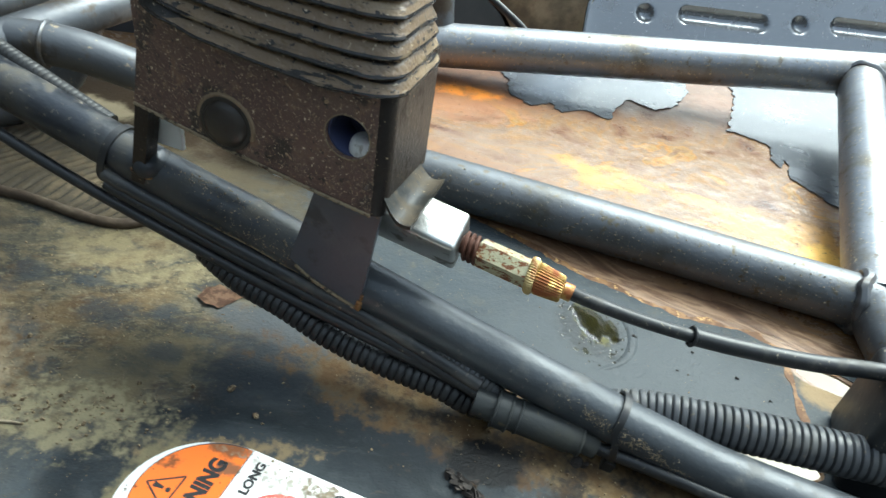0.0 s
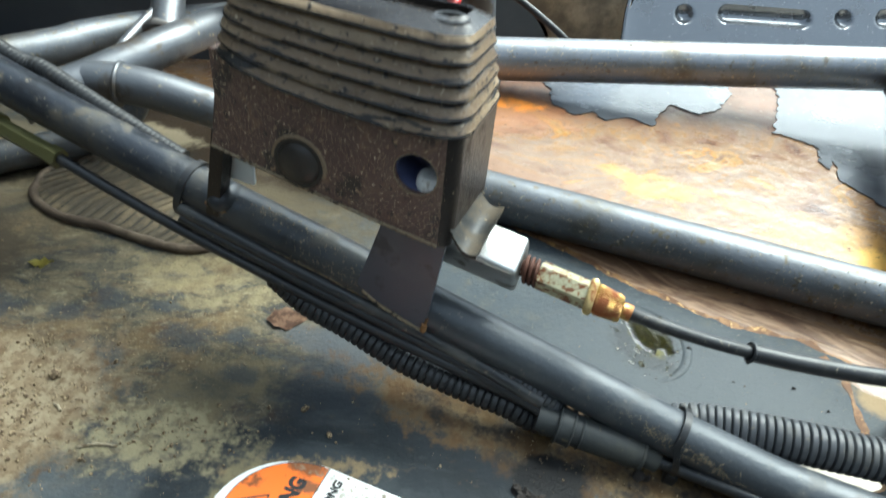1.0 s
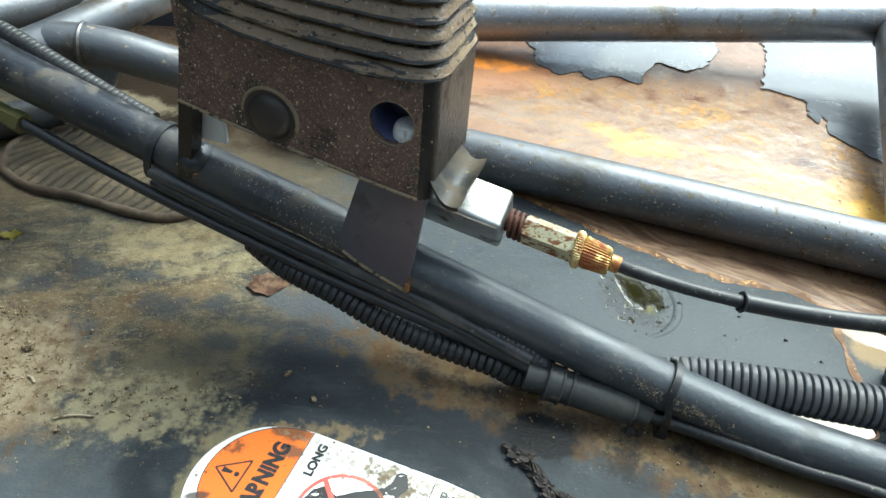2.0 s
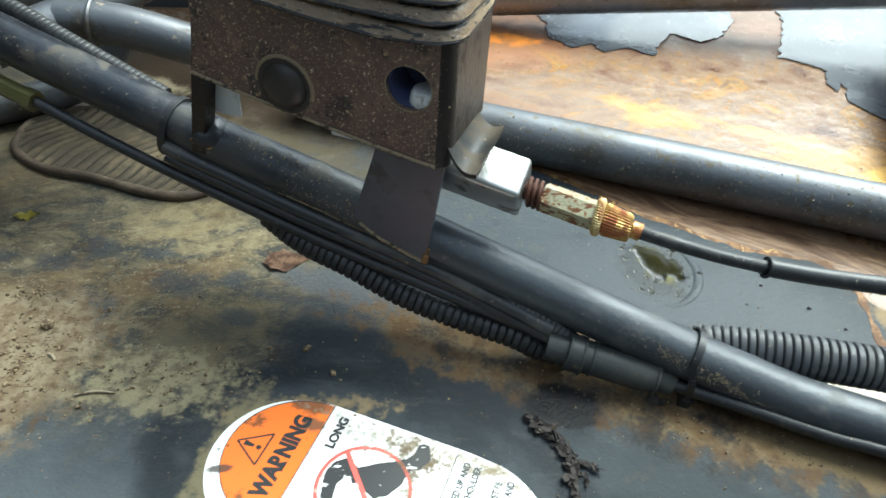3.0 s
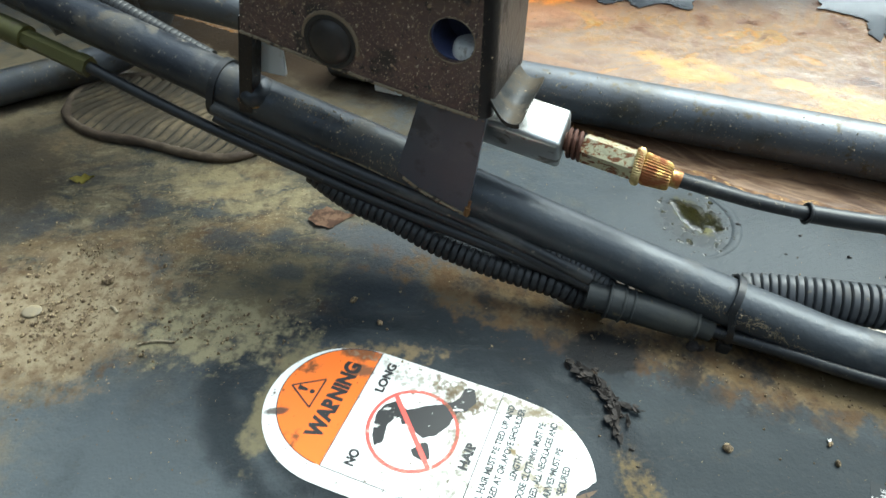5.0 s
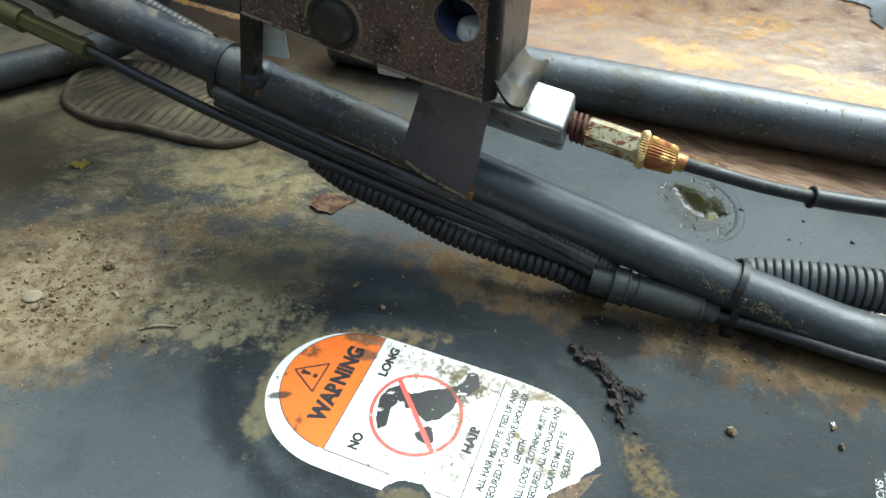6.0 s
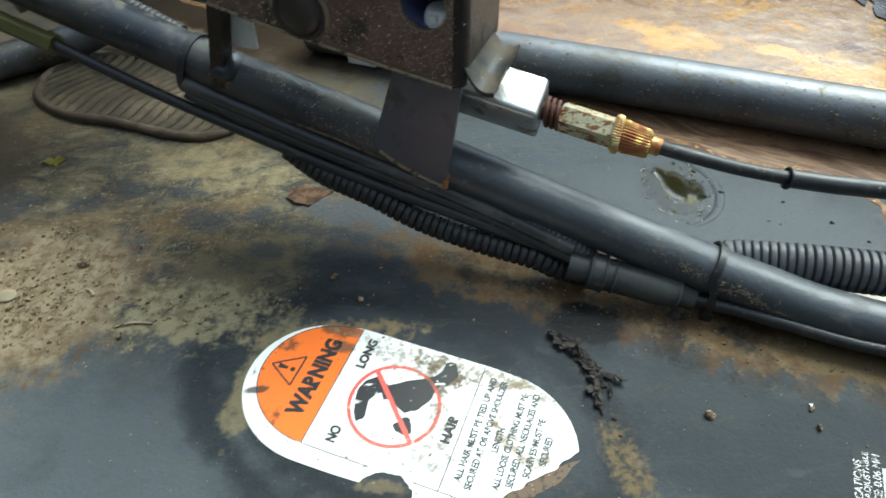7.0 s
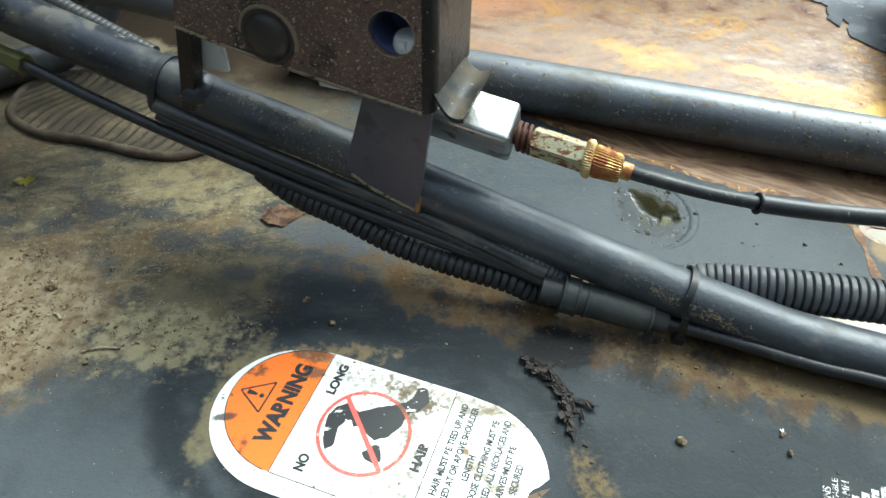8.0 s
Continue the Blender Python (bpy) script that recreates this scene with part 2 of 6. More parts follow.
earth = material("pale_ground", (0.46, 0.42, 0.35), 0.95, layers=[(6, 8, 0.4, 0.6, (0.54, 0.50, 0.43), 0.95, ONE), (40, 8, 0.55, 0.7, (0.40, 0.35, 0.28), 0.95, ONE)], bump=[(60, 0.5)])
mat_rubber = material("muddy_rubber", (0.052, 0.039, 0.022), 0.75, layers=[(50, 8, 0.45, 0.66, (0.110, 0.083, 0.048), 0.9, ONE), (120, 6, 0.58, 0.7, (0.04, 0.032, 0.022), 0.9, ONE)], bump=[(200, 0.4)])
rim_rubber = material("muddy_rim", (0.060, 0.040, 0.025), 0.75, layers=[(60, 7, 0.45, 0.65, (0.12, 0.09, 0.06), 0.9, ONE)], bump=[(200, 0.4)])
leaf_brown = material("dry_leaf", (0.21, 0.118, 0.066), 0.7, layers=[(150, 8, 0.42, 0.58, (0.085, 0.040, 0.022), 0.8, ONE)])
leaf_yellow = material("yellow_leaf", (0.24, 0.20, 0.03), 0.6, layers=[(150, 6, 0.5, 0.65, (0.12, 0.09, 0.02), 0.8, ONE)])
bark_mat = material("black_bark", (0.026, 0.021, 0.018), 0.85, layers=[(200, 6, 0.55, 0.7, (0.07, 0.055, 0.045), 0.9, ONE)], bump=[(300, 0.6)])
seed_mat = material("pale_seed", (0.20, 0.165, 0.11), 0.6, layers=[(200, 6, 0.5, 0.7, (0.3, 0.24, 0.14), 0.8, ONE)])
crumb_mat = material("crumb", (0.30, 0.23, 0.13), 0.9, layers=[(700, 3, 0.42, 0.50, (0.09, 0.06, 0.034), 0.9, ONE)])
sticker_white = material("sticker_white", (0.76, 0.76, 0.73), 0.42, layers=[
    (34, 9, 0.66, 0.72, (0.20, 0.15, 0.085), 0.85, ONE), (260, 7, 0.62, 0.67, (0.13, 0.11, 0.08), 0.8, ONE)], spec=0.35)
sticker_orange = material("sticker_orange", (0.84, 0.17, 0.02), 0.42, layers=[
    (38, 9, 0.60, 0.68, (0.17, 0.065, 0.025), 0.85, ONE), (220, 7, 0.64, 0.67, (0.2, 0.06, 0.02), 0.8, ONE)], spec=0.35)
ink_black = material("ink_black", (0.012, 0.012, 0.013), 0.5, layers=[(300, 7, 0.67, 0.72, (0.4, 0.38, 0.34), 0.6, ONE)])
ink_grey = material("ink_grey", (0.018, 0.026, 0.029), 0.5, layers=[(400, 6, 0.66, 0.72, (0.6, 0.6, 0.57), 0.6, ONE)])
ink_worn = material("ink_worn", (0.013, 0.013, 0.014), 0.5, layers=[(150, 9, 0.60, 0.62, (0.62, 0.62, 0.59), 0.6, (0.6, 1.4, 1)), (60, 8, 0.60, 0.7, (0.07, 0.05, 0.03), 0.8, ONE)])
ink_red = material("ink_red", (0.75, 0.09, 0.07), 0.45, layers=[(250, 7, 0.58, 0.66, (0.72, 0.42, 0.36), 0.6, ONE)])
ink_white = material("ink_white", (0.46, 0.46, 0.445), 0.5, layers=[(400, 7, 0.5, 0.6, (0.06, 0.06, 0.06), 0.6, ONE)])


def banded(name, scale, stretch, turn, distort, bands, rough, spec, bump, warm=None, shift=0.0):
    """Layered rust: the contour bands of a warped noise, each band a colour of its own, with pits."""
    m = material(name, (0.3, 0.2, 0.1), rough, bump=bump, rvar=0.25, spec=spec)
    n, l = m.node_tree.nodes, m.node_tree.links
    b = n["Principled BSDF"]
    rou = b.inputs["Roughness"].links[0].from_socket
    tc = n.new("ShaderNodeTexCoord")

    def swirl(scale, distort, detail, stretch, shift, rough=0.5):
        mp = n.new("ShaderNodeMapping")
        mp.inputs["Location"].default_value, mp.inputs["Scale"].default_value = (shift, shift, 0), stretch
        tn = n.new("ShaderNodeMapping")
        tn.inputs["Rotation"].default_value = (0, 0, radians(-turn))
        l.new(tc.outputs["Object"], tn.inputs[0])
        l.new(tn.outputs[0], mp.inputs[0])
        no = n.new("ShaderNodeTexNoise")
        no.inputs["Scale"].default_value, no.inputs["Detail"].default_value, no.inputs["Distortion"].default_value = scale, detail, distort
        no.inputs["Roughness"].default_value = rough
        l.new(mp.outputs[0], no.inputs["Vector"])
        return no.outputs[0]

    def between(f, low, high, most=1.0):
        mr = n.new("ShaderNodeMapRange")
        mr.interpolation_type = "SMOOTHSTEP"
        mr.inputs["From Min"].default_value, mr.inputs["From Max"].default_value, mr.inputs["To Max"].default_value = low, high, most
        l.new(f, mr.inputs["Value"])
        return mr.outputs[0]

    ramp = n.new("ShaderNodeValToRGB")
    while len(ramp.color_ramp.elements) < len(bands):
        ramp.color_ramp.elements.new(0.5)
    for e, (at, c) in zip(ramp.color_ramp.elements, bands):
        e.position, e.color = at, (*c, 1)
    l.new(swirl(scale, distort, 7, stretch, shift), ramp.inputs[0])
    col = ramp.outputs[0]
    # thin dark tide lines and soft clouds over the bands
    col, rou = blend(m, between(swirl(scale * 2.6, distort, 8, stretch, 4.0 + shift), 0.52, 0.68, 0.35), col, warm or bands[0][1], rou, None)
    ridge = n.new("ShaderNodeMath")
    ridge.operation = "ABSOLUTE"
    off = n.new("ShaderNodeMath")
    off.inputs[1].default_value = -0.5
    l.new(swirl(scale * 1.7, distort * 1.2, 9, stretch, 7.0 + shift), off.inputs[0])
    l.new(off.outputs[0], ridge.inputs[0])
    col, rou = blend(m, between(ridge.outputs[0], 0.016, 0.0, 0.32), col, (0.16, 0.072, 0.03), rou, 0.5)
    return m, col, rou, swirl, between


def rust_material():
    """Wet looking rust: cream, grey and orange swirls with dark pits."""
    m, col, rou, swirl, between = banded("rusted_steel", 8.0, (0.85, 1.25, 1), -12, 3.0, [
        (0.30, (0.067, 0.026, 0.012)), (0.38, (0.141, 0.065, 0.030)), (0.43, (0.229, 0.137, 0.076)), (0.475, (0.222, 0.148, 0.097)),
        (0.505, (0.274, 0.144, 0.047)), (0.525, (0.244, 0.151, 0.086)), (0.575, (0.178, 0.115, 0.076)), (0.605, (0.340, 0.155, 0.025)),
        (0.64, (0.318, 0.194, 0.072)), (0.70, (0.126, 0.058, 0.026))], 0.24, 0.55, [(26, 0.55, 0.004), (90, 0.25), (420, 0.12)], (0.16, 0.082, 0.044))
    n, l = m.node_tree.nodes, m.node_tree.links
    b = n["Principled BSDF"]
    # orange-brown rust, darkened in colour as shade below the top rail
    col, rou = stain(m, 0.26, 0.50, 0.36, 0.080, -6, 0.4, 1.6, col, (0.110, 0.042, 0.017), rou, 0.5, 0.85, 45)
    col, rou = stain(m, 0.13, 0.425, 0.080, 0.045, 0, 0.3, 2.0, col, (0.30, 0.125, 0.055), rou, 0.42, 0.7, 60, 0.4)
    col, rou = stain(m, 0.150, 0.440, 0.030, 0.012, -10, 0.3, 2.6, col, (0.72, 0.24, 0.03), rou, 0.4, 0.9, 70, 0.8)
    col, rou = stain(m, 0.445, 0.45, 0.035, 0.040, 0, 0.3, 2.0, col, (0.20, 0.085, 0.040), rou, 0.45, 0.8, 70, 0.4)
    col, rou = stain(m, 0.12, 0.30, 0.12, 0.025, -30, 0.35, 1.6, col, (0.20, 0.10, 0.048), rou, 0.5, 0.75, 50)
    for x, y, rx, ry in ((0.262, 0.292, 0.028, 0.020), (0.240, 0.312, 0.020, 0.012), (0.405, 0.205, 0.055, 0.034), (0.345, 0.262, 0.030, 0.009)):
        col, rou = stain(m, x, y, rx, ry, -20, 0.12, 3.0, col, (0.44, 0.225, 0.040), rou, 0.34, 0.8, 36, 0.75)
    col, rou = stain(m, 0.418, 0.185, 0.034, 0.022, -30, 0.15, 2.6, col, (0.80, 0.47, 0.10), rou, 0.3, 0.85, 50, 0.5)
    # brown rust before the mid rail, part of its darkness painted as shadow
    col, rou = stain(m, 0.22, 0.15, 0.2, 0.055, -36, 0.3, 1.8, col, (0.165, 0.092, 0.052), rou, 0.5, 0.85, 60)
    col, rou = blend(m, between(swirl(120, 0.6, 10, (0.9, 1.2, 1), 11.0), 0.58, 0.68, 0.22), col, (0.17, 0.085, 0.045), rou, 0.45)
    col, rou = blend(m, between(swirl(150, 0.4, 8, ONE, 13.0), 0.62, 0.70, 0.3), col, (0.45, 0.34, 0.22), rou, 0.25)
    col, rou = blend(m, between(swirl(190, 0.3, 6, ONE, 6.0), 0.64, 0.69, 0.8), col, (0.06, 0.028, 0.016), rou, 0.8)
    l.new(col, b.inputs["Base Color"])
    l.new(rou, b.inputs["Roughness"])
    return m


def scale_material():
    """Brown rust scale in bands that run along the paint's edge."""
    m, col, rou, swirl, between = banded("rust_scale", 26, (0.30, 1.5, 1), -34, 0.8, [
        (0.34, (0.045, 0.022, 0.012)), (0.42, (0.135, 0.074, 0.042)), (0.47, (0.270, 0.168, 0.100)), (0.50, (0.115, 0.060, 0.032)),
        (0.545, (0.225, 0.138, 0.084)), (0.58, (0.34, 0.215, 0.125)), (0.63, (0.130, 0.068, 0.035))], 0.42, 0.4, [(60, 0.4), (250, 0.3)], (0.10, 0.052, 0.028))
    n, l = m.node_tree.nodes, m.node_tree.links
    b = n["Principled BSDF"]
    col, rou = blend(m, between(swirl(230, 0.3, 6, ONE, 6.0), 0.63, 0.69, 0.7), col, (0.26, 0.17, 0.09), rou, 0.7)
    l.new(col, b.inputs["Base Color"])
    l.new(rou, b.inputs["Roughness"])
    return m


rust = rust_material()
scale_mat = scale_material()
bloom_mat = material("rust_bloom", (0.22, 0.11, 0.036), 0.65, layers=[(90, 9, 0.42, 0.56, (0.11, 0.052, 0.022), 0.8, ONE), (160, 6, 0.57, 0.64, (0.42, 0.25, 0.08), 0.6, ONE)], bump=[(200, 0.4)])
paint_flake_mat = material("flaked_paint", (0.115, 0.124, 0.14), 0.22, 0.5, spec=0.6, layers=[(14, 7, 0.45, 0.70, (0.17, 0.183, 0.20), 0.30, ONE), (300, 6, 0.66, 0.70, (0.24, 0.2, 0.15), 0.8, ONE)], bump=[(9, 0.3, 0.004), (60, 0.1)])


def floor_paint():
    """Black paint under dust, mud and rust bloom, each stain where it lies on the pan."""
    m = material("floor_paint", (0.050, 0.059, 0.066), 0.48, layers=[
        (9, 8, 0.38, 0.68, (0.034, 0.040, 0.045), 0.45, ONE),
        (70, 9, 0.48, 0.72, (0.070, 0.074, 0.070), 0.6, ONE),
        (520, 5, 0.64, 0.70, (0.24, 0.21, 0.15), 0.9, ONE)], bump=[(120, 0.14), (330, 0.25), (800, 0.25)], rvar=0.15, spec=0.10)
    n, l = m.node_tree.nodes, m.node_tree.links
    b = n["Principled BSDF"]
    col, rou = b.inputs["Base Color"].links[0].from_socket, b.inputs["Roughness"].links[0].from_socket
    tan, brown, ochre, sand, clean = (0.150, 0.122, 0.076), (0.100, 0.060, 0.027), (0.115, 0.076, 0.036), (0.225, 0.182, 0.118), (0.019, 0.0225, 0.0265)
    # dust over the front of the pan: one mottled drift of olive, brown and tan with paint showing through
    tc = n.new("ShaderNodeTexCoord")

    def cloud(scale, detail, rough, stretch, shift):
        mp = n.new("ShaderNodeMapping")
        mp.inputs["Location"].default_value, mp.inputs["Scale"].default_value = (shift, 0.6 * shift, 0), stretch
        l.new(tc.outputs["Object"], mp.inputs[0])
        no = n.new("ShaderNodeTexNoise")
        no.inputs["Scale"].default_value, no.inputs["Detail"].default_value, no.inputs["Roughness"].default_value = scale, detail, rough
        no.inputs["Distortion"].default_value = 0.5
        l.new(mp.outputs[0], no.inputs["Vector"])
        return no.outputs[0]

    def above(f, low, high, most=1.0):
        mr = n.new("ShaderNodeMapRange")
        mr.interpolation_type = "SMOOTHSTEP"
        mr.inputs["From Min"].default_value, mr.inputs["From Max"].default_value, mr.inputs["To Max"].default_value = low, high, most
        l.new(f, mr.inputs["Value"])
        return mr.outputs[0]

    # patches in the bare paint
    col, rou = blend(m, above(cloud(11, 8, 0.6, (0.7, 1.4, 1), 2.0), 0.46, 0.66, 0.6), col, (0.062, 0.071, 0.077), rou, 0.55)
    col, rou = blend(m, above(cloud(60, 8, 0.65, (0.5, 1.6, 1), 9.0), 0.55, 0.70, 0.45), col, (0.078, 0.084, 0.085), rou, 0.65)
    ramp = n.new("ShaderNodeValToRGB")
    tones = ((0.36, (0.033, 0.039, 0.045)), (0.43, (0.044, 0.043, 0.038)), (0.49, (0.078, 0.066, 0.043)), (0.55, (0.125, 0.102, 0.062)), (0.61, (0.165, 0.137, 0.084)), (0.68, (0.225, 0.19, 0.12)))
    while len(ramp.color_ramp.elements) < len(tones):
        ramp.color_ramp.elements.new(0.5)
    for e, (at, c) in zip(ramp.color_ramp.elements, tones):
        e.position, e.color = at, (*c, 1)
    l.new(cloud(40, 10, 0.72, (0.85, 1.5, 1), 0.0), ramp.inputs[0])
    dust = ramp.outputs[0]
    dust, _ = blend(m, above(cloud(17, 6, 0.55, (0.9, 1.3, 1), 3.0), 0.48, 0.66, 0.6), dust, (0.135, 0.088, 0.040), rou, None)
    dust, _ = blend(m, above(cloud(46, 6, 0.55, (0.9, 1.3, 1), 6.0), 0.56, 0.68, 0.6), dust, (0.080, 0.046, 0.024), rou, None)
    dust, _ = blend(m, above(cloud(130, 7, 0.6, (0.7, 1.5, 1), 4.0), 0.55, 0.66, 0.5), dust, (0.040, 0.036, 0.028), rou, None)
    dust, _ = blend(m, above(cloud(160, 7, 0.6, (0.7, 1.5, 1), 8.0), 0.57, 0.68, 0.5), dust, (0.25, 0.215, 0.135), rou, None)
    dust, _ = blend(m, above(cloud(520, 4, 0.6, ONE, 1.0), 0.56, 0.66, 0.35), dust, (0.30, 0.26, 0.17), rou, None)
    col, rou = stain(m, -0.20, 0.15, 0.235, 0.150, -20, 0.22, 1.5, col, dust, rou, 0.85, 0.95, 34, 0.3)
    col, rou = stain(m, -0.40, 0.25, 0.18, 0.2, 0, 0.3, 2.4, col, tan, rou, 0.85, 0.85, 40, 0.6)
    col, rou = stain(m, -0.11, 0.27, 0.14, 0.085, -24, 0.3, 1.6, col, (0.080, 0.064, 0.040), rou, 0.9, 0.9, 60, 0.5)
    col, rou = stain(m, -0.091, 0.143, 0.034, 0.022, -20, 0.25, 2.6, col, (0.20, 0.168, 0.098), rou, 0.9, 0.75, 80, 0.95)
    col, rou = stain(m, -0.120, 0.152, 0.030, 0.016, -20, 0.25, 2.6, col, (0.19, 0.155, 0.088), rou, 0.9, 0.7, 80, 0.8)
    col, rou = stain(m, -0.075, 0.048, 0.045, 0.020, 35, 0.25, 2.2, col, (0.135, 0.110, 0.064), rou, 0.9, 0.8, 80, 0.75)
    # paint showing through the dust
    for x, y, rx, ry in ((-0.141, 0.072, 0.014, 0.013), (-0.058, 0.063, 0.011, 0.008), (0.008, 0.045, 0.014, 0.009), (-0.170, 0.112, 0.013, 0.009), (-0.093, 0.093, 0.018, 0.010), (-0.0645, 0.0946, 0.009, 0.007), (-0.1215, 0.0202, 0.0129, 0.0070), (-0.150, 0.1257, 0.011, 0.008), (-0.23, 0.115, 0.03, 0.014), (-0.114, 0.118, 0.009, 0.006)):
        col, rou = stain(m, x, y, rx, ry, -15, 0.3, 2.8, col, (0.038, 0.044, 0.050), rou, 0.55, 0.70, 70)
    # bare blue-grey paint before the drifts; near-left patch lightened as painted sheen
    col, rou = stain(m, -0.085, -0.052, 0.080, 0.050, -22, 0.15, 1.0, col, (0.043, 0.050, 0.055), rou, 0.6, 0.7, 55)
    col, rou = stain(m, -0.16, -0.10, 0.12, 0.085, 0, 0.25, 1.0, col, (0.082, 0.093, 0.099), rou, 0.6, 0.7, 40)
    # clean dark paint round the sticker and up to the rail
    col, rou = stain(m, 0.028, -0.040, 0.104, 0.066, -24.5, 0.14, 0.6, col, (0.012, 0.014, 0.0165), rou, 0.60, 0.92, 45)
    col, rou = stain(m, 0.026, -0.040, 0.090, 0.053, -24.5, 0.12, 0.5, col, (0.046, 0.053, 0.058), rou, 0.55, 0.75, 45)
    col, rou = stain(m, -0.004, 0.050, 0.032, 0.024, -10, 0.2, 1.2, col, (0.030, 0.0345, 0.039), rou, 0.5, 0.92, 60)
    col, rou = stain(m, 0.075, 0.002, 0.058, 0.030, -24.5, 0.2, 0.9, col, clean, rou, 0.62, 0.88, 50)
    # grey film below and beyond the sticker
    col, rou = stain(m, 0.20, -0.085, 0.09, 0.050, -24, 0.3, 1.4, col, (0.025, 0.030, 0.033), rou, 0.6, 0.9, 30, 0.3)
    col, rou = stain(m, 0.105, -0.028, 0.034, 0.010, -24, 0.4, 1.4, col, (0.044, 0.051, 0.055), rou, 0.6, 0.7, 40, 0.3)
    col, rou = stain(m, 0.160, -0.052, 0.045, 0.014, -24, 0.5, 1.4, col, (0.036, 0.042, 0.045), rou, 0.6, 0.7, 40, 0.3)
    # a dark ring some way round the sticker
    mp = n.new("ShaderNodeMapping")
    mp.vector_type = "TEXTURE"
    mp.inputs["Location"].default_value, mp.inputs["Rotation"].default_value, mp.inputs["Scale"].default_value = (0.0195, -0.0512, 0), (0, 0, radians(-24.5)), (0.106, 0.064, 1)
    l.new(tc.outputs["Object"], mp.inputs[0])
    far = n.new("ShaderNodeVectorMath")
    far.operation = "LENGTH"
    l.new(mp.outputs[0], far.inputs[0])
    wob = n.new("ShaderNodeMath")
    wob.operation = "MULTIPLY_ADD"
    wob.inputs[1].default_value = 0.30
    l.new(cloud(26, 5, 0.55, ONE, 21.0), wob.inputs[0])
    l.new(far.outputs["Value"], wob.inputs[2])
    gap = n.new("ShaderNodeMath")
    gap.inputs[1].default_value = -1.15
    l.new(wob.outputs[0], gap.inputs[0])
    off = n.new("ShaderNodeMath")
    off.operation = "ABSOLUTE"
    l.new(gap.outputs[0], off.inputs[0])
    col, rou = blend(m, above(off.outputs[0], 0.13, 0.02, 0.8), col, (0.015, 0.018, 0.021), rou, 0.5)
    # worn streaks and cloudy patches over the bare paint
    col, rou = blend(m, above(cloud(16, 8, 0.62, (0.8, 1.5, 1), 12.0), 0.50, 0.66, 0.55), col, (0.024, 0.029, 0.032), rou, None)
    col, rou = blend(m, above(cloud(42, 9, 0.66, (0.6, 1.7, 1), 15.0), 0.54, 0.70, 0.40), col, (0.058, 0.065, 0.068), rou, None)
    col, rou = blend(m, above(cloud(75, 9, 0.7, (0.8, 1.3, 1), 18.0), 0.58, 0.70, 0.40), col, (0.085, 0.066, 0.042), rou, None)
    # the sandy drift and the crumbs beside it
    col, rou = stain(m, -0.182, 0.036, 0.052, 0.046, 35, 0.10, 1.2, col, sand, rou, 0.95, 0.97, 50)
    col, rou = stain(m, -0.182, 0.036, 0.050, 0.044, 35, 0.2, 3.4, col, (0.155, 0.115, 0.070), rou, 0.95, 0.8, 80, 1.0)
    col, rou = stain(m, -0.182, 0.030, 0.050, 0.040, 35, 0.15, 3.0, col, (0.085, 0.055, 0.030), rou, 0.95, 0.8, 150, 1.22)
    col, rou = stain(m, -0.092, 0.018, 0.036, 0.018, -5, 0.2, 3.0, col, (0.22, 0.19, 0.115), rou, 0.9, 0.85, 130, 0.85)
    col, rou = stain(m, -0.24, -0.06, 0.06, 0.05, 20, 0.3, 2.2, col, tan, rou, 0.9, 0.5, 50, 0.3)
    col, rou = stain(m, -0.265, 0.165, 0.055, 0.05, -20, 0.3, 2.2, col, (0.040, 0.033, 0.024), rou, 0.8, 0.85, 40, 0.3)
    # pale streak by the rail; dark rusty dirt and painted shade under front tubes
    col, rou = stain(m, -0.215, 0.292, 0.055, 0.010, -24, 0.2, 1.4, col, (0.40, 0.36, 0.31), rou, 0.8, 0.9, 60, 0.3)
    col, rou = stain(m, -0.14, 0.345, 0.17, 0.045, -26, 0.3, 1.6, col, (0.032, 0.021, 0.013), rou, 0.85, 0.92, 45, 0.4)
    for x, y, rx, ry in ((-0.172, 0.336, 0.035, 0.012), (-0.305, 0.441, 0.06, 0.022)):
        col, rou = stain(m, x, y, rx, ry, -26, 0.25, 1.8, col, (0.30, 0.25, 0.165), rou, 0.9, 0.85, 60, 0.4)
    # shade of the low front tube, painted into the pan
    col, rou = stain(m, -0.315, 0.245, 0.085, 0.018, 26, 0.3, 1.6, col, (0.028, 0.021, 0.015), rou, 0.85, 0.85, 50, 0.4)
    # mud under the rail
    col, rou = stain(m, 0.002, 0.085, 0.050, 0.012, -26, 0.3, 1.2, col, (0.062, 0.068, 0.075), rou, 0.55, 0.85, 50, 0.3)
    col, rou = stain(m, 0.072, 0.039, 0.056, 0.020, -25, 0.16, 2.4, col, (0.120, 0.086, 0.048), rou, 0.85, 0.95, 70, 0.55)
    col, rou = stain(m, 0.180, 0.000, 0.115, 0.023, -24, 0.14, 1.3, col, ochre, rou, 0.85, 0.96, 60, 0.3)
    col, rou = stain(m, 0.180, -0.004, 0.110, 0.022, -24, 0.18, 3.0, col, (0.20, 0.145, 0.078), rou, 0.9, 0.85, 95, 1.0)
    col, rou = stain(m, 0.150, 0.010, 0.130, 0.028, -24, 0.2, 2.8, col, (0.082, 0.049, 0.024), rou, 0.8, 0.9, 70, 1.0)
    col, rou = stain(m, 0.175, -0.008, 0.120, 0.024, -24, 0.15, 2.6, col, (0.016, 0.0165, 0.017), rou, 0.45, 0.9, 48, 1.12)
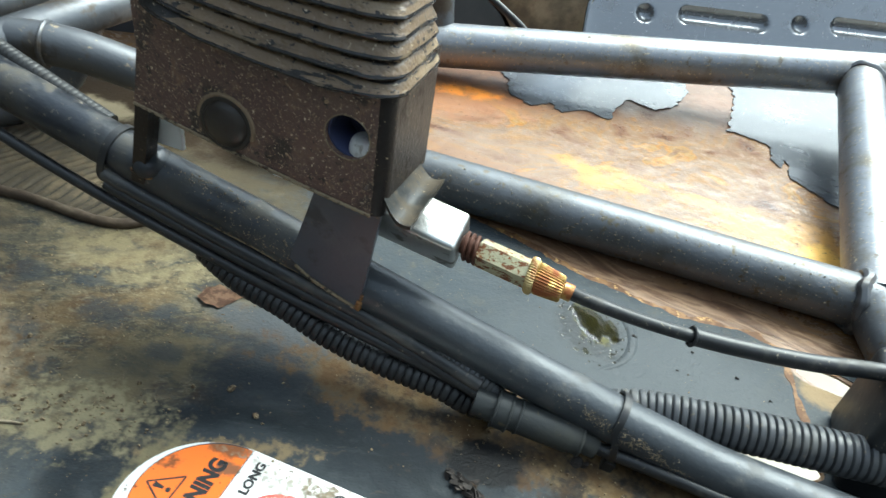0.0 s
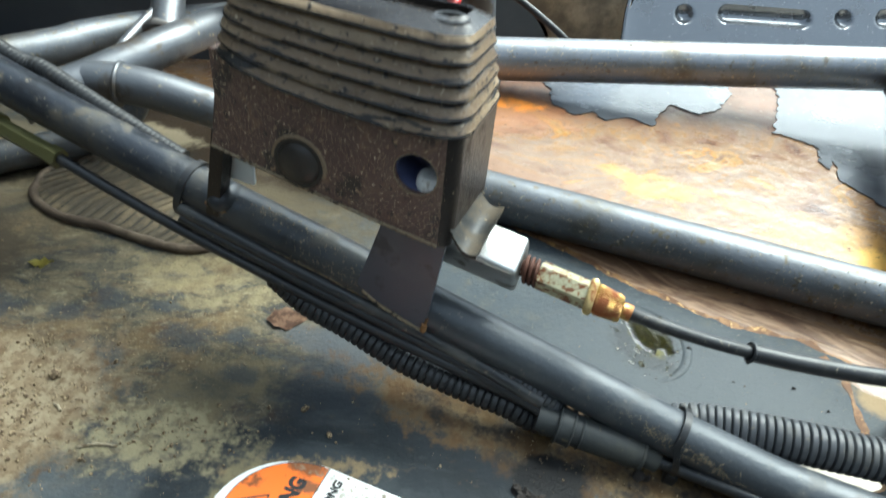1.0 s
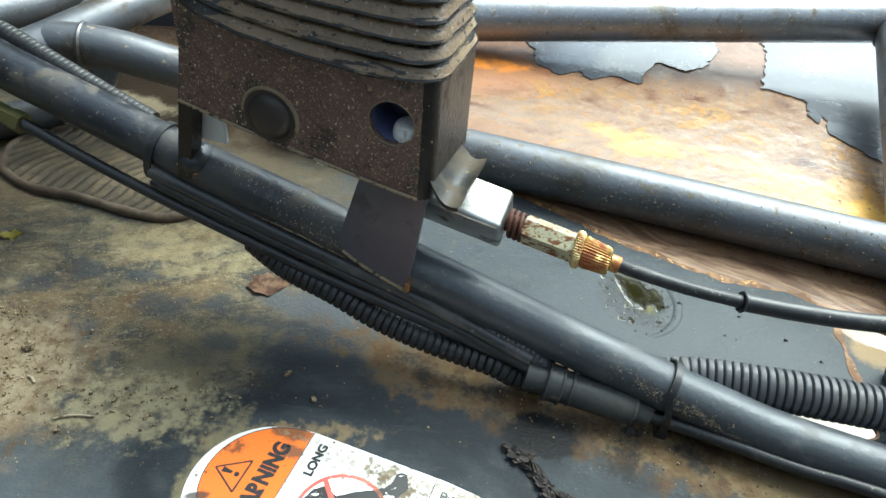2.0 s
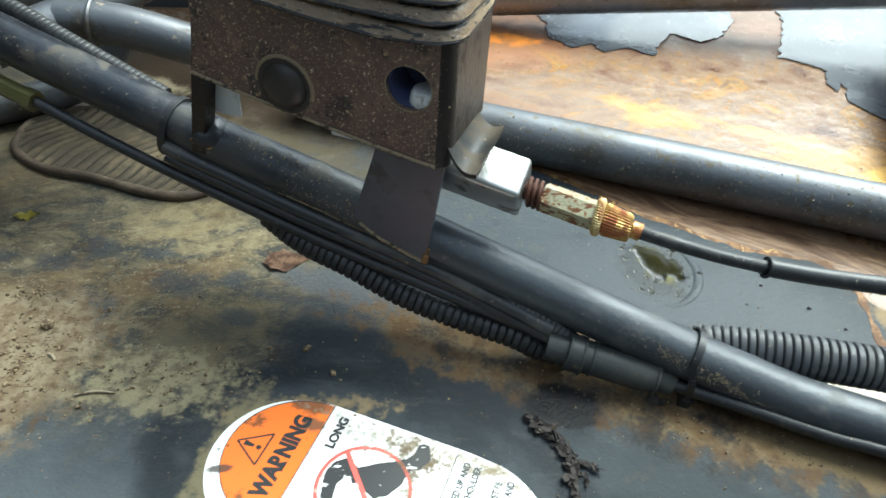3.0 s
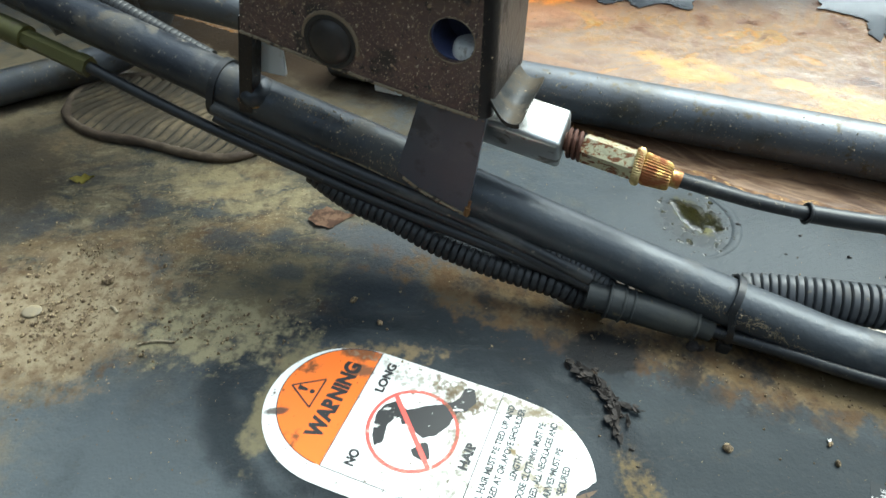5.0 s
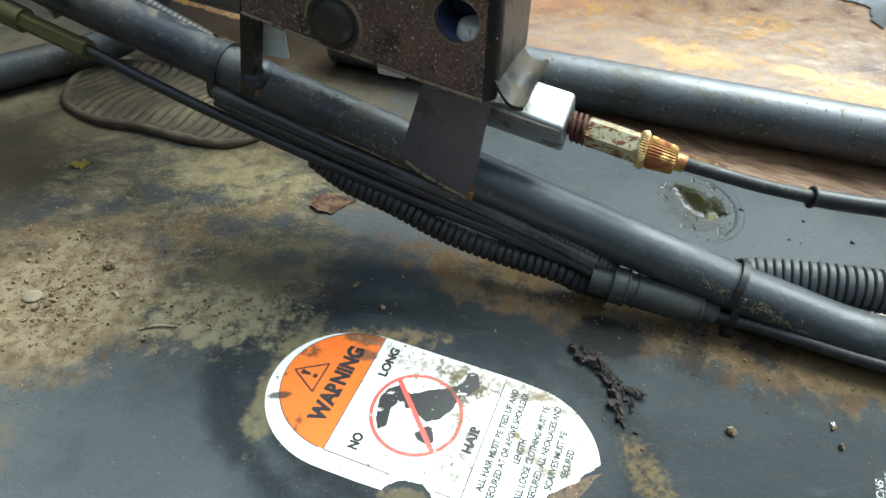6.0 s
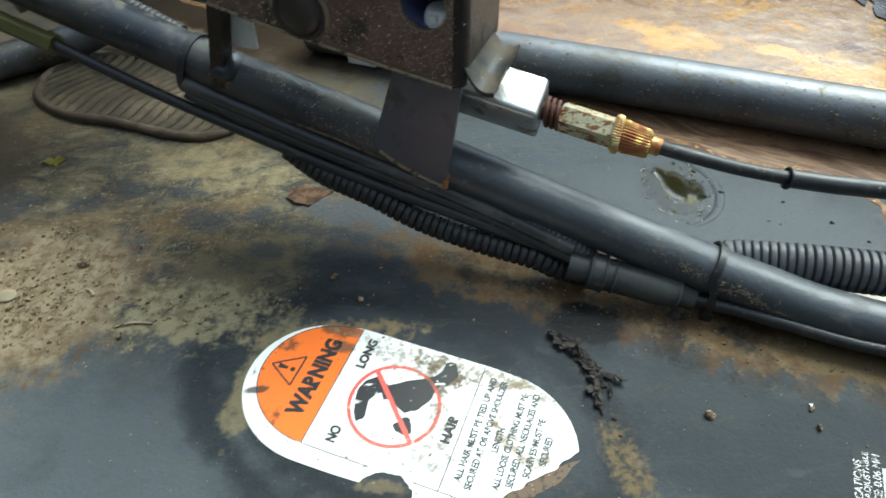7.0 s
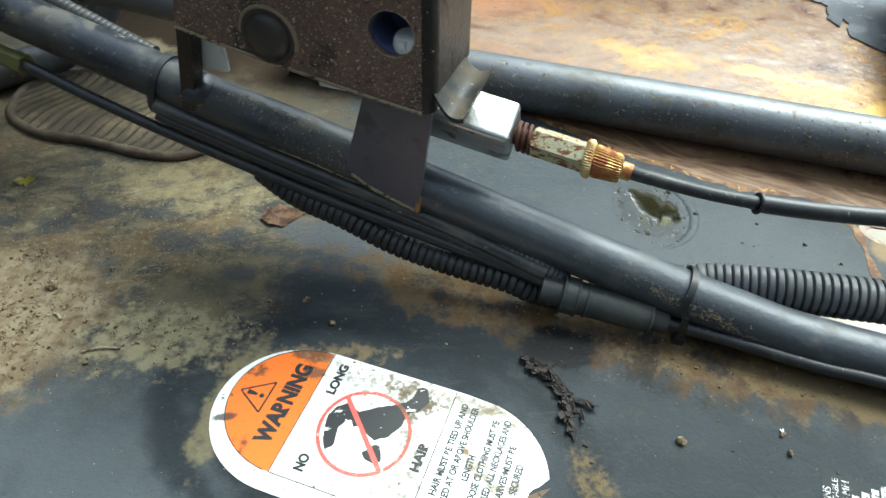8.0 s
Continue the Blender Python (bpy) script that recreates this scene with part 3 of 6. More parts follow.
    col, rou = stain(m, 0.255, -0.046, 0.045, 0.010, -28, 0.18, 2.2, col, (0.135, 0.098, 0.052), rou, 0.85, 0.9, 90, 0.4)
    # dirt at the sticker's rim and below it
    col, rou = stain(m, -0.012, -0.001, 0.034, 0.007, 0, 0.2, 3.0, col, (0.20, 0.15, 0.085), rou, 0.9, 0.85, 150, 0.8)
    col, rou = stain(m, -0.050, -0.022, 0.010, 0.034, -20, 0.2, 2.2, col, (0.17, 0.145, 0.085), rou, 0.9, 0.85, 110, 0.4)
    col, rou = stain(m, 0.118, -0.085, 0.0065, 0.018, 12, 0.4, 3.0, col, (0.15, 0.11, 0.055), rou, 0.9, 0.8, 320, 0.95)
    col, rou = stain(m, 0.006, -0.086, 0.010, 0.003, -10, 0.2, 2.4, col, tan, rou, 0.9, 0.7, 160, 0.3)
    # oily dark patches
    col, rou = stain(m, 0.117, -0.004, 0.020, 0.0135, -20, 0.10, 0.9, col, (0.008, 0.0085, 0.0095), rou, 0.4, 0.97, 80)
    # clean paint behind the rail, greyed for its reflection; olive film under the water
    col, rou = stain(m, 0.235, 0.055, 0.11, 0.050, -30, 0.4, 0.7, col, (0.060, 0.067, 0.072), rou, 0.36, 0.92, 30, 0.3)
    col, rou = stain(m, 0.198, 0.098, 0.020, 0.028, 15, 0.25, 1.2, col, (0.030, 0.033, 0.034), rou, 0.2, 0.85, 90)
    col, rou = stain(m, 0.200, 0.103, 0.009, 0.016, 15, 0.2, 1.6, col, (0.075, 0.068, 0.014), rou, 0.3, 0.95, 110)
    col, rou = stain(m, 0.345, 0.047, 0.026, 0.014, -35, 0.2, 1.4, col, (0.26, 0.19, 0.11), rou, 0.8, 0.9, 70)
    l.new(col, b.inputs["Base Color"])
    l.new(rou, b.inputs["Roughness"])
    return m


paint = floor_paint()
water = bpy.data.materials.new("water")
water.use_nodes = True
wb = water.node_tree.nodes["Principled BSDF"]
wb.inputs["Base Color"].default_value = (0.060, 0.054, 0.010, 1)
wb.inputs["Coat Weight"].default_value, wb.inputs["Coat Roughness"].default_value, wb.inputs["Coat IOR"].default_value = 1.0, 0.02, 2.2
wave_n, wave_b = water.node_tree.nodes.new("ShaderNodeTexNoise"), water.node_tree.nodes.new("ShaderNodeBump")
wave_n.inputs["Scale"].default_value = 190
wave_b.inputs["Strength"].default_value, wave_b.inputs["Distance"].default_value = 1.0, 0.0035
water.node_tree.links.new(wave_b.outputs[0], wb.inputs["Coat Normal"])
water.node_tree.links.new(wave_n.outputs[0], wave_b.inputs["Height"])
water.node_tree.links.new(wave_b.outputs[0], wb.inputs["Normal"])
wb.inputs["Roughness"].default_value, wb.inputs["Transmission Weight"].default_value, wb.inputs["IOR"].default_value = 0.02, 0.25, 1.45


# ---- mesh helpers ----
def thing(name, base, label, category, group="", kind=""):
    ob = new(name)
    ob.location = base
    ob.empty_display_size = 0.01
    return tagged(ob, label, category, group, kind)


def part(name, bm, mat, parent=None, label="", smooth=True):
    """Links a bmesh, given in world metres, as one mesh object under a thing or a part."""
    base, p = Vector(), parent
    while p is not None:
        base += p.location
        p = p.parent
    bmesh.ops.translate(bm, verts=bm.verts, vec=-base)
    bmesh.ops.recalc_face_normals(bm, faces=bm.faces)
    me = bpy.data.meshes.new(name)
    bm.to_mesh(me)
    bm.free()
    if smooth:
        me.polygons.foreach_set("use_smooth", [True] * len(me.polygons))
        me.set_sharp_from_angle(angle=radians(40))
    me.materials.append(mat)
    ob = new(name, me)
    ob.parent = parent
    return tagged(ob, label)


def spline(points, step=0.004):
    """A smooth line through the points, as vectors about step apart."""
    p = [Vector(q) for q in points]
    if len(p) == 2:
        k = max(2, int((p[1] - p[0]).length / step))
        return [p[0].lerp(p[1], i / k) for i in range(k + 1)]
    out = []
    for i in range(len(p) - 1):
        a, b, c, d = p[max(i - 1, 0)], p[i], p[i + 1], p[min(i + 2, len(p) - 1)]
        k = max(2, int((c - b).length / step))
        for j in range(k):
            t = j / k
            out.append(0.5 * ((2 * b) + (c - a) * t + (2 * a - 5 * b + 4 * c - d) * t * t + (3 * b - a - 3 * c + d) * t ** 3))
    out.append(p[-1])
    return out


def sweep(bm, line, radius, segs=20, caps=True, flat=1.0, turn=0.0):
    """Sweeps a ring along the line; radius is a number or a function of the way along it in metres."""
    up, run, rings = Vector((0, 0, 1)), 0.0, []
    for i, p in enumerate(line):
        d = (line[min(i + 1, len(line) - 1)] - line[max(i - 1, 0)]).normalized()
        if i:
            run += (p - line[i - 1]).length
        side = d.cross(up)
        side = side.normalized() if side.length > 1e-4 else Vector((1, 0, 0))
        over = side.cross(d).normalized()
        r = radius(run) if callable(radius) else radius
        rings.append([bm.verts.new(p + side * (r * math.cos(a)) + over * (r * flat * math.sin(a)))
                      for a in (turn + 2 * math.pi * k / segs for k in range(segs))])
        up = over
    for a, b in zip(rings, rings[1:]):
        for k in range(segs):
            bm.faces.new((a[k], a[(k + 1) % segs], b[(k + 1) % segs], b[k]))
    if caps:
        bm.faces.new(rings[0]), bm.faces.new(rings[-1])
    return bm


def rod(points, radius, segs=20, step=0.006, **more):
    return sweep(bmesh.new(), spline(points, step), radius, segs, **more)


def slab(bm, loops, z0, z1, place=None):
    """A flat piece between z0 and z1 from outlines: the first the rim, the others holes; place maps (x, y, z) to the world."""
    from mathutils.geometry import tessellate_polygon
    flat = [Vector((*q, 0)) for loop in loops for q in loop]
    tris = tessellate_polygon([[Vector((*q, 0)) for q in loop] for loop in loops])
    put = place or (lambda x, y, z: (x, y, z))
    low = [bm.verts.new(put(q.x, q.y, z0)) for q in flat]
    top = [bm.verts.new(put(q.x, q.y, z1)) for q in flat]
    for t in tris:
        try:
            bm.faces.new([top[i] for i in t]), bm.faces.new([low[i] for i in reversed(t)])
        except ValueError:
            pass
    start = 0
    for loop in loops:
        k = len(loop)
        for i in range(k):
            a, b = start + i, start + (i + 1) % k
            bm.faces.new((low[a], low[b], top[b], top[a]))
        start += k
    return bm


def oval(x, y, rx, ry, k=40, a0=0.0, a1=360.0, turn=0.0):
    c, s = math.cos(radians(turn)), math.sin(radians(turn))
    full = abs(a1 - a0) >= 360
    out = []
    for i in range(k):
        a = radians(a0 + (a1 - a0) * i / (k if full else k - 1))
        px, py = rx * math.cos(a), ry * math.sin(a)
        out.append((x + c * px - s * py, y + s * px + c * py))
    return out


def ragged(points, step, amount, seed=0.0, scale=60.0):
    """The line through the points with a torn edge: noise at two sizes."""
    out = []
    for (x0, y0), (x1, y1) in zip(points, points[1:]):
        k = max(1, int(math.hypot(x1 - x0, y1 - y0) / step))
        for i in range(k):
            x, y = x0 + (x1 - x0) * i / k, y0 + (y1 - y0) * i / k
            v = noise.noise_vector((x * scale, y * scale, seed)) + 0.5 * noise.noise_vector((x * scale * 3, y * scale * 3, seed + 7))
            out.append((x + amount * v.x, y + amount * v.y))
    out.append(points[-1])
    return out


def cuboid(place, x0, x1, y0, y1, z0, z1, bevel=0.0, segs=2):
    bm = bmesh.new()
    bmesh.ops.create_cube(bm, size=1)
    for v in bm.verts:
        v.co = ((x0 + x1) / 2 + v.co.x * (x1 - x0), (y0 + y1) / 2 + v.co.y * (y1 - y0), (z0 + z1) / 2 + v.co.z * (z1 - z0))
    if bevel:
        bmesh.ops.bevel(bm, geom=bm.edges[:], offset=bevel, segments=segs, profile=0.5, affect="EDGES")
    for v in bm.verts:
        v.co = place(*v.co)
    return bm


def bead(points, r, seed=0, step=0.003):
    """A weld bead: a lumpy line."""
    rnd = random.Random(seed)
    return sweep(bmesh.new(), spline(points, step), lambda s: r * (0.75 + 0.35 * abs(math.sin(s * 900)) + 0.2 * rnd.random()), 8)


def ring_round(centre, axis, radius, wire, k=28, arc=360.0, start=0.0, segs=8):
    """A wire bent round an axis."""
    c, ax = Vector(centre), Vector(axis).normalized()
    e1 = ax.cross(Vector((0, 0, 1))).normalized()
    e2 = ax.cross(e1)
    pts = [c + radius * (math.cos(a) * e1 + math.sin(a) * e2) for a in (radians(start + arc * i / k) for i in range(k + 1))]
    return sweep(bmesh.new(), pts, wire, segs, caps=arc < 360)


def writing(text, size, width, place, mat, parent, label="", align="LEFT", bold=0.0):
    """Built-in font, laid flat; width in metres squeezes the line to its true length."""
    cu = bpy.data.curves.new("lettering", "FONT")
    cu.body, cu.size, cu.extrude, cu.offset = text, 1.0, 0.0, bold
    tmp = new("lettering", cu)
    bpy.context.view_layer.update()
    me = bpy.data.meshes.new_from_object(tmp.evaluated_get(bpy.context.evaluated_depsgraph_get()))
    bpy.data.objects.remove(tmp)
    bpy.data.curves.remove(cu)
    xs = [v.co.x for v in me.vertices]
    ys = [v.co.y for v in me.vertices]
    fx, fy, x0, y0 = width / (max(xs) - min(xs)), size / (max(ys) - min(ys)), min(xs), min(ys)
    bm = bmesh.new()
    bm.from_mesh(me)
    bpy.data.meshes.remove(me)
    for v in bm.verts:
        v.co = place((v.co.x - x0) * fx, (v.co.y - y0) * fy, 0)
    return part("lettering", bm, mat, parent, label, smooth=False)


# ---- the pan: rusted steel with the remains of its paint ----
HOLE = (0.348, 0.062)
holes = [ragged(oval(HOLE[0], HOLE[1], 0.021, 0.0085, 20, turn=-32) + [oval(HOLE[0], HOLE[1], 0.021, 0.0085, 20, turn=-32)[0]], 0.004, 0.002, 3.0)[:-1],
         ragged(oval(0.274, 0.008, 0.034, 0.012, 20, turn=-24) + [(0.274 + 0.034 * math.cos(radians(24)), 0.008 - 0.034 * math.sin(radians(24)))], 0.004, 0.0012, 5.0)[:-1]]
pan = slab(bmesh.new(), [[(-0.7, -0.5), (0.40, -0.5), (0.40, 0.085), (0.425, 0.085), (0.61, 0.45), (0.9, 0.45), (0.9, 0.60), (-0.7, 0.60)]] + holes, -0.0015, 0.0)
floor = tagged(part("floor", pan, rust, smooth=False), "rusted steel floor pan with flaking black paint", "floor", kind="structure")
edge = [(0.396, 0.0), (0.394, 0.040), (0.372, 0.066), (0.338, 0.080), (0.305, 0.104), (0.268, 0.114), (0.233, 0.134), (0.195, 0.161), (0.165, 0.188), (0.12, 0.225), (0.02, 0.29), (-0.12, 0.36), (-0.3, 0.46), (-0.68, 0.6)]
rim = [(-0.68, -0.48), (0.396, -0.48)]
film = slab(bmesh.new(), [rim + ragged(edge, 0.003, 0.0035, 1.0), oval(0.274, 0.008, 0.036, 0.014, 24, turn=-24), ragged(oval(HOLE[0], HOLE[1], 0.025, 0.011, 20, turn=-32) + [oval(HOLE[0], HOLE[1], 0.025, 0.011, 20, turn=-32)[0]], 0.004, 0.002, 6.0)[:-1]], 0.0002, 0.0008)
part("paint_film", film, paint, floor, "dusty black paint with mud stains", smooth=False)
flake = ragged([(0.196, 0.50), (0.198, 0.474), (0.197, 0.444), (0.215, 0.420), (0.236, 0.431), (0.245, 0.411), (0.273, 0.421), (0.294, 0.405), (0.307, 0.432), (0.333, 0.457), (0.353, 0.437), (0.382, 0.452), (0.413, 0.495), (0.42, 0.53)], 0.0025, 0.0042, 2.0, 110)
part("paint_flake", slab(bmesh.new(), [flake + [(0.42, 0.595), (0.19, 0.595)]], 0.0006, 0.0015), paint_flake_mat, floor, "glossy flake of black paint", smooth=False)
flake = ragged([(0.477, 0.53), (0.470, 0.495), (0.425, 0.404), (0.443, 0.395), (0.459, 0.378), (0.447, 0.351), (0.450, 0.337), (0.462, 0.350), (0.452, 0.318), (0.460, 0.295), (0.475, 0.27), (0.500, 0.25)], 0.0025, 0.0042, 4.0, 110)
part("paint_flake", slab(bmesh.new(), [flake + [(0.604, 0.453), (0.88, 0.453), (0.88, 0.595), (0.46, 0.595)]], 0.0006, 0.0015), paint_flake_mat, floor, "glossy flake of black paint", smooth=False)


def strip(line, inner, outer, amount, seed):
    """A ragged band that follows the line, from inner to outer metres beside it."""
    out = []
    for off, sd in ((inner, seed), (outer, seed + 3)):
        moved = []
        for i, (x, y) in enumerate(line):
            (ax_, ay), (bx, by) = line[max(i - 1, 0)], line[min(i + 1, len(line) - 1)]
            k = math.hypot(bx - ax_, by - ay)
            moved.append((x - (by - ay) / k * off * -1, y + (bx - ax_) / k * off * -1))
        out.append(ragged(moved, 0.0025, amount, sd, 70))
    return out[0] + out[1][::-1]


seam = edge[2:10]
part("rust_scale", slab(bmesh.new(), [strip(seam, -0.001, 0.030, 0.005, 21.0)], 0.0, 0.0003), scale_mat, floor, "brown flaking rust scale", smooth=False)
part("rust_bloom", slab(bmesh.new(), [strip(seam, -0.003, 0.0045, 0.0050, 11.0)], 0.0003, 0.0005), bloom_mat, floor, "orange rust along the paint edge", smooth=False)
part("rust_scale", slab(bmesh.new(), [strip(seam, 0.012, 0.017, 0.004, 31.0)], 0.0002, 0.00045), scale_mat, floor, smooth=False)
part("rust_bloom", slab(bmesh.new(), [strip([(0.318, 0.090), (0.3235, 0.072), (0.318, 0.048), (0.313, 0.028), (0.310, 0.006)], -0.0022, 0.0022, 0.0022, 15.0)], 0.0003, 0.00105), bloom_mat, floor, smooth=False)
ring_line = [Vector((0.19 + 0.036 * math.cos(a), 0.10 + 0.036 * math.sin(a), 0.0006)) for a in (2 * math.pi * k / 60 for k in range(61))]
part("pressed_ring", sweep(bmesh.new(), ring_line[-15:] + ring_line[1:13], lambda q: 0.0036 * math.sin(math.pi * min(1.0, max(0.02, q / 0.1018))) ** 0.5, 10, flat=0.3), paint, floor, "ring pressed into the pan")

ground = slab(bmesh.new(), [[(-60, -60), (60, -60), (60, 60), (-60, 60)]], -0.25, -0.2)
tagged(part("ground", ground, earth, smooth=False), "pale dry ground under the kart", "ground", kind="structure")

# unseen walls, added to cut low sky light and deepen contrast
blocker_mat = material("blocker_dark", (0.075, 0.076, 0.077), 0.9, layers=[(3, 8, 0.4, 0.65, (0.048, 0.049, 0.050), 0.95, ONE)], bump=[(40, 0.5)], spec=0.2)
back = cuboid(lambda x, y, z: Vector((x, y, z)), -1.55, 3.998, -1.15, -1.0, -0.2, 1.05, 0.01)
tagged(part("sky_block_south", back, blocker_mat), "unseen dark wall added to block low sky light", "wall", kind="structure")
back = cuboid(lambda x, y, z: Vector((x, y, z)), -1.7, -1.552, -1.15, 3.75, -0.2, 2.3, 0.01)
tagged(part("sky_block_west", back, blocker_mat), "unseen dark wall added to block low sky light", "wall", kind="structure")

back = cuboid(lambda x, y, z: Vector((x, y, z)), -1.55, 4.2, 3.6, 3.75, -0.2, 1.1, 0.01)
tagged(part("sky_block_north", back, blocker_mat), "unseen dark wall added to block low sky light", "wall", kind="structure")
back = cuboid(lambda x, y, z: Vector((x, y, z)), 4.0, 4.15, -1.15, 3.598, -0.2, 1.1, 0.01)
tagged(part("sky_block_east", back, blocker_mat), "unseen dark wall added to block low sky light", "wall", kind="structure")

# ---- the welded frame ----
R1, R2, R3 = 0.0129, 0.0190, 0.0225
kart = thing("kart_frame", (0, 0.1, 0), "black painted welded steel tube frame with worn rusty patches", "frame")
rail = [(-0.62, 0.425, 0.235), (-0.3, 0.236, 0.142), (-0.1, 0.138, 0.0893), (0.0, 0.0925, 0.0660), (0.1, 0.0455, 0.0430), (0.2, 0.0008, 0.0208), (0.27, -0.031, 0.0135), (0.5, -0.13, 0.0135)]
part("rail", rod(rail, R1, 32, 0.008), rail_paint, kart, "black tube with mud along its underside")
mid = [(-0.04, 0.2930, 0.0205), (0.1, 0.2369, 0.0205), (0.400, 0.1166, 0.0205)]
part("rail", rod(mid, R2, 32, 0.01), frame_paint, kart)
top = [(0.100, 0.4789, 0.0300), (0.120, 0.4776, 0.0313), (0.4, 0.4594, 0.0500), (1.0, 0.420, 0.090)]
part("rail", rod(top, R3, 32, 0.01), tube_bright, kart, "worn grey tube with pale scratches")
U_BLOCK = Matrix.Rotation(radians(-28), 3, "Z")
node_at, node_top = Vector((0.403, 0.1154, 0.0205)), Vector((0.569, 0.4484, 0.0613))
part("brace", rod([node_top, node_at], 0.0212, 32, 0.01), tube_bright, kart)
part("brace", rod([node_at, (0.393, 0.080, 0.0205), (0.385, 0.02, 0.0205), (0.378, -0.04, 0.0205)], 0.0190, 28, 0.01), frame_paint, kart)
ax = (node_at - Vector(mid[1])).normalized()
for at_, along in ((node_at - (node_at - Vector(mid[1])).normalized() * 0.015, (node_at - Vector(mid[1])).normalized()), (node_top + (node_at - node_top).normalized() * 0.024, (node_at - node_top).normalized())):
    e1 = along.cross(Vector((0, 0, 1))).normalized()
    e2 = along.cross(e1)
    part("weld_bead", bead([at_ + (e1 * math.cos(a) + e2 * math.sin(a)) * 0.0200 + along * (0.003 * math.sin(2 * a) + 0.001 * math.sin(7 * a)) for a in (2 * math.pi * k / 24 for k in range(25))], 0.0040, 8, 0.0022), tube_silver, kart)
part("end_block", cuboid(lambda x, y, z: Vector((0.330, 0.006, 0)) + U_BLOCK @ Vector((x, y, z)), -0.012, 0.02, -0.03, 0.03, 0.0005, 0.062, 0.005, 3), rubber, kart, "black rubber end block")

# the legs that hold the shift housing, welded to the rail
U, B = Vector((math.cos(radians(-24)), math.sin(radians(-24)), 0)), Vector((math.sin(radians(24)), math.cos(radians(24)), 0))
H0 = Vector((0.036, 0.05, 0))


def at_housing(s, d, z):
    """Along the housing's front, back from it, and up."""
    return H0 + U * s + B * d + Vector((0, 0, z))


def plate(corners, d0, d1, place):
    """An upright plate from its corners (s, z)."""
    return slab(bmesh.new(), [corners], d0, d1, lambda s, z, d: place(s, d, z))


part("mounting_plate", plate([(-0.0333, 0.0665), (-0.024, 0.0600), (-0.010, 0.0545), (0.0075, 0.0485), (0.0165, 0.125), (-0.0155, 0.128)], 0.0100, 0.0127, at_housing), plate_mat, kart, "matt black mounting plate", smooth=False)
part("weld_bead", bead([at_housing(-0.030, 0.0100, 0.063), at_housing(-0.020, 0.0095, 0.0575), at_housing(-0.008, 0.0095, 0.0528), at_housing(0.006, 0.0100, 0.048)], 0.0009, 3, 0.0012), housing_lip, kart)
part("weld_bead", bead([at_housing(0.0076, 0.0105, 0.049), at_housing(0.0088, 0.0105, 0.058)], 0.0009, 4), bloom_mat, kart, "rusty weld")
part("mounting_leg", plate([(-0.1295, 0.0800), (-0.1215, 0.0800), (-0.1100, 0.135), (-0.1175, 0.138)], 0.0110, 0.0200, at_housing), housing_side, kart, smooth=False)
RA = (Vector((0.2, 0.0008, 0.0208)) - Vector((0.0, 0.0925, 0.0660))).normalized()
RS = RA.cross(Vector((0, 0, 1))).normalized()
RU = RS.cross(RA)


def on_rail(x, turn, off=0.0):
    """A point on the rail's skin: its x, and the turn from the top towards the near side."""
    c = Vector((0.0, 0.0925, 0.0660)) + RA * (x / RA.x)
    return c + (RU * math.cos(radians(turn)) + RS * math.sin(radians(turn))) * (R1 + off)


part("weld_bead", bead([on_rail(-0.072, 85), on_rail(-0.0665, 66), on_rail(-0.0625, 52)], 0.0010, 6), spring_rust, kart, "orange rust by the weld")

sad = bmesh.new()
bmesh.ops.create_uvsphere(sad, u_segments=24, v_segments=14, radius=1)
for v in sad.verts:
    x, y, z = v.co
    v.co = on_rail(-0.0665, 32, -0.0032) + RA * (x * 0.0085) + RS * (y * 0.0115) + RU * (z * 0.0078) + Vector((0.0006 * noise.noise((x * 3, y * 3, z * 3)),) * 3)
part("saddle_lug", sad, rail_paint, kart, "rounded black lug welded on the rail")
part("weld_bead", bead([on_rail(-0.0735, 70), on_rail(-0.0695, 78), on_rail(-0.0645, 76), on_rail(-0.0615, 66)], 0.0011, 61, 0.0015), bloom_mat, kart, "rusty weld under the lug")

# tubes at the front end of the frame
part("cross_tube", rod([(-0.170, 0.2120, 0.1100), (-0.135, 0.2112, 0.1070), (-0.094, 0.213, 0.094), (-0.03, 0.217, 0.072)], R1, 28, 0.01), tube_silver, kart, "bright worn tube")
part("cross_tube", rod([(-0.203, 0.186, 0.103), (-0.172, 0.211, 0.109), (-0.135, 0.255, 0.116), (-0.117, 0.294, 0.114), (-0.10, 0.33, 0.110)], R1, 28, 0.01), tube_silver, kart)
part("cross_tube", rod([(-0.42, 0.06, 0.125), (-0.23, 0.244, 0.109), (-0.197, 0.284, 0.107), (-0.163, 0.32, 0.104), (-0.111, 0.347, 0.104), (-0.02, 0.375, 0.102)], R1, 28, 0.01), frame_paint, kart)
part("cross_tube", rod([(-0.42, 0.19, 0.014), (-0.29, 0.257, 0.014), (-0.2, 0.302, 0.025), (-0.165, 0.318, 0.085)], R1, 28, 0.01), frame_paint, kart)
part("post", rod([(-0.141, 0.284, 0.109), (-0.147, 0.341, 0.146), (-0.171, 0.50, 0.27)], 0.0122, 28, 0.01), tube_silver, kart)
part("weld_bead", ring_round((-0.150, 0.2115, 0.1083), (1, -0.02, -0.08), R1 + 0.0004, 0.0017, 28), tube_silver, kart)
part("strut", rod([(-0.070, 0.308, 0.134), (-0.098, 0.334, 0.150), (-0.20, 0.43, 0.21)], 0.0115, 24, 0.01, flat=0.45), steel, kart)
part("weld_bead", bead([(-0.150, 0.272, 0.122), (-0.142, 0.271, 0.1275), (-0.132, 0.274, 0.124)], 0.003, 31), weld_mat, kart)
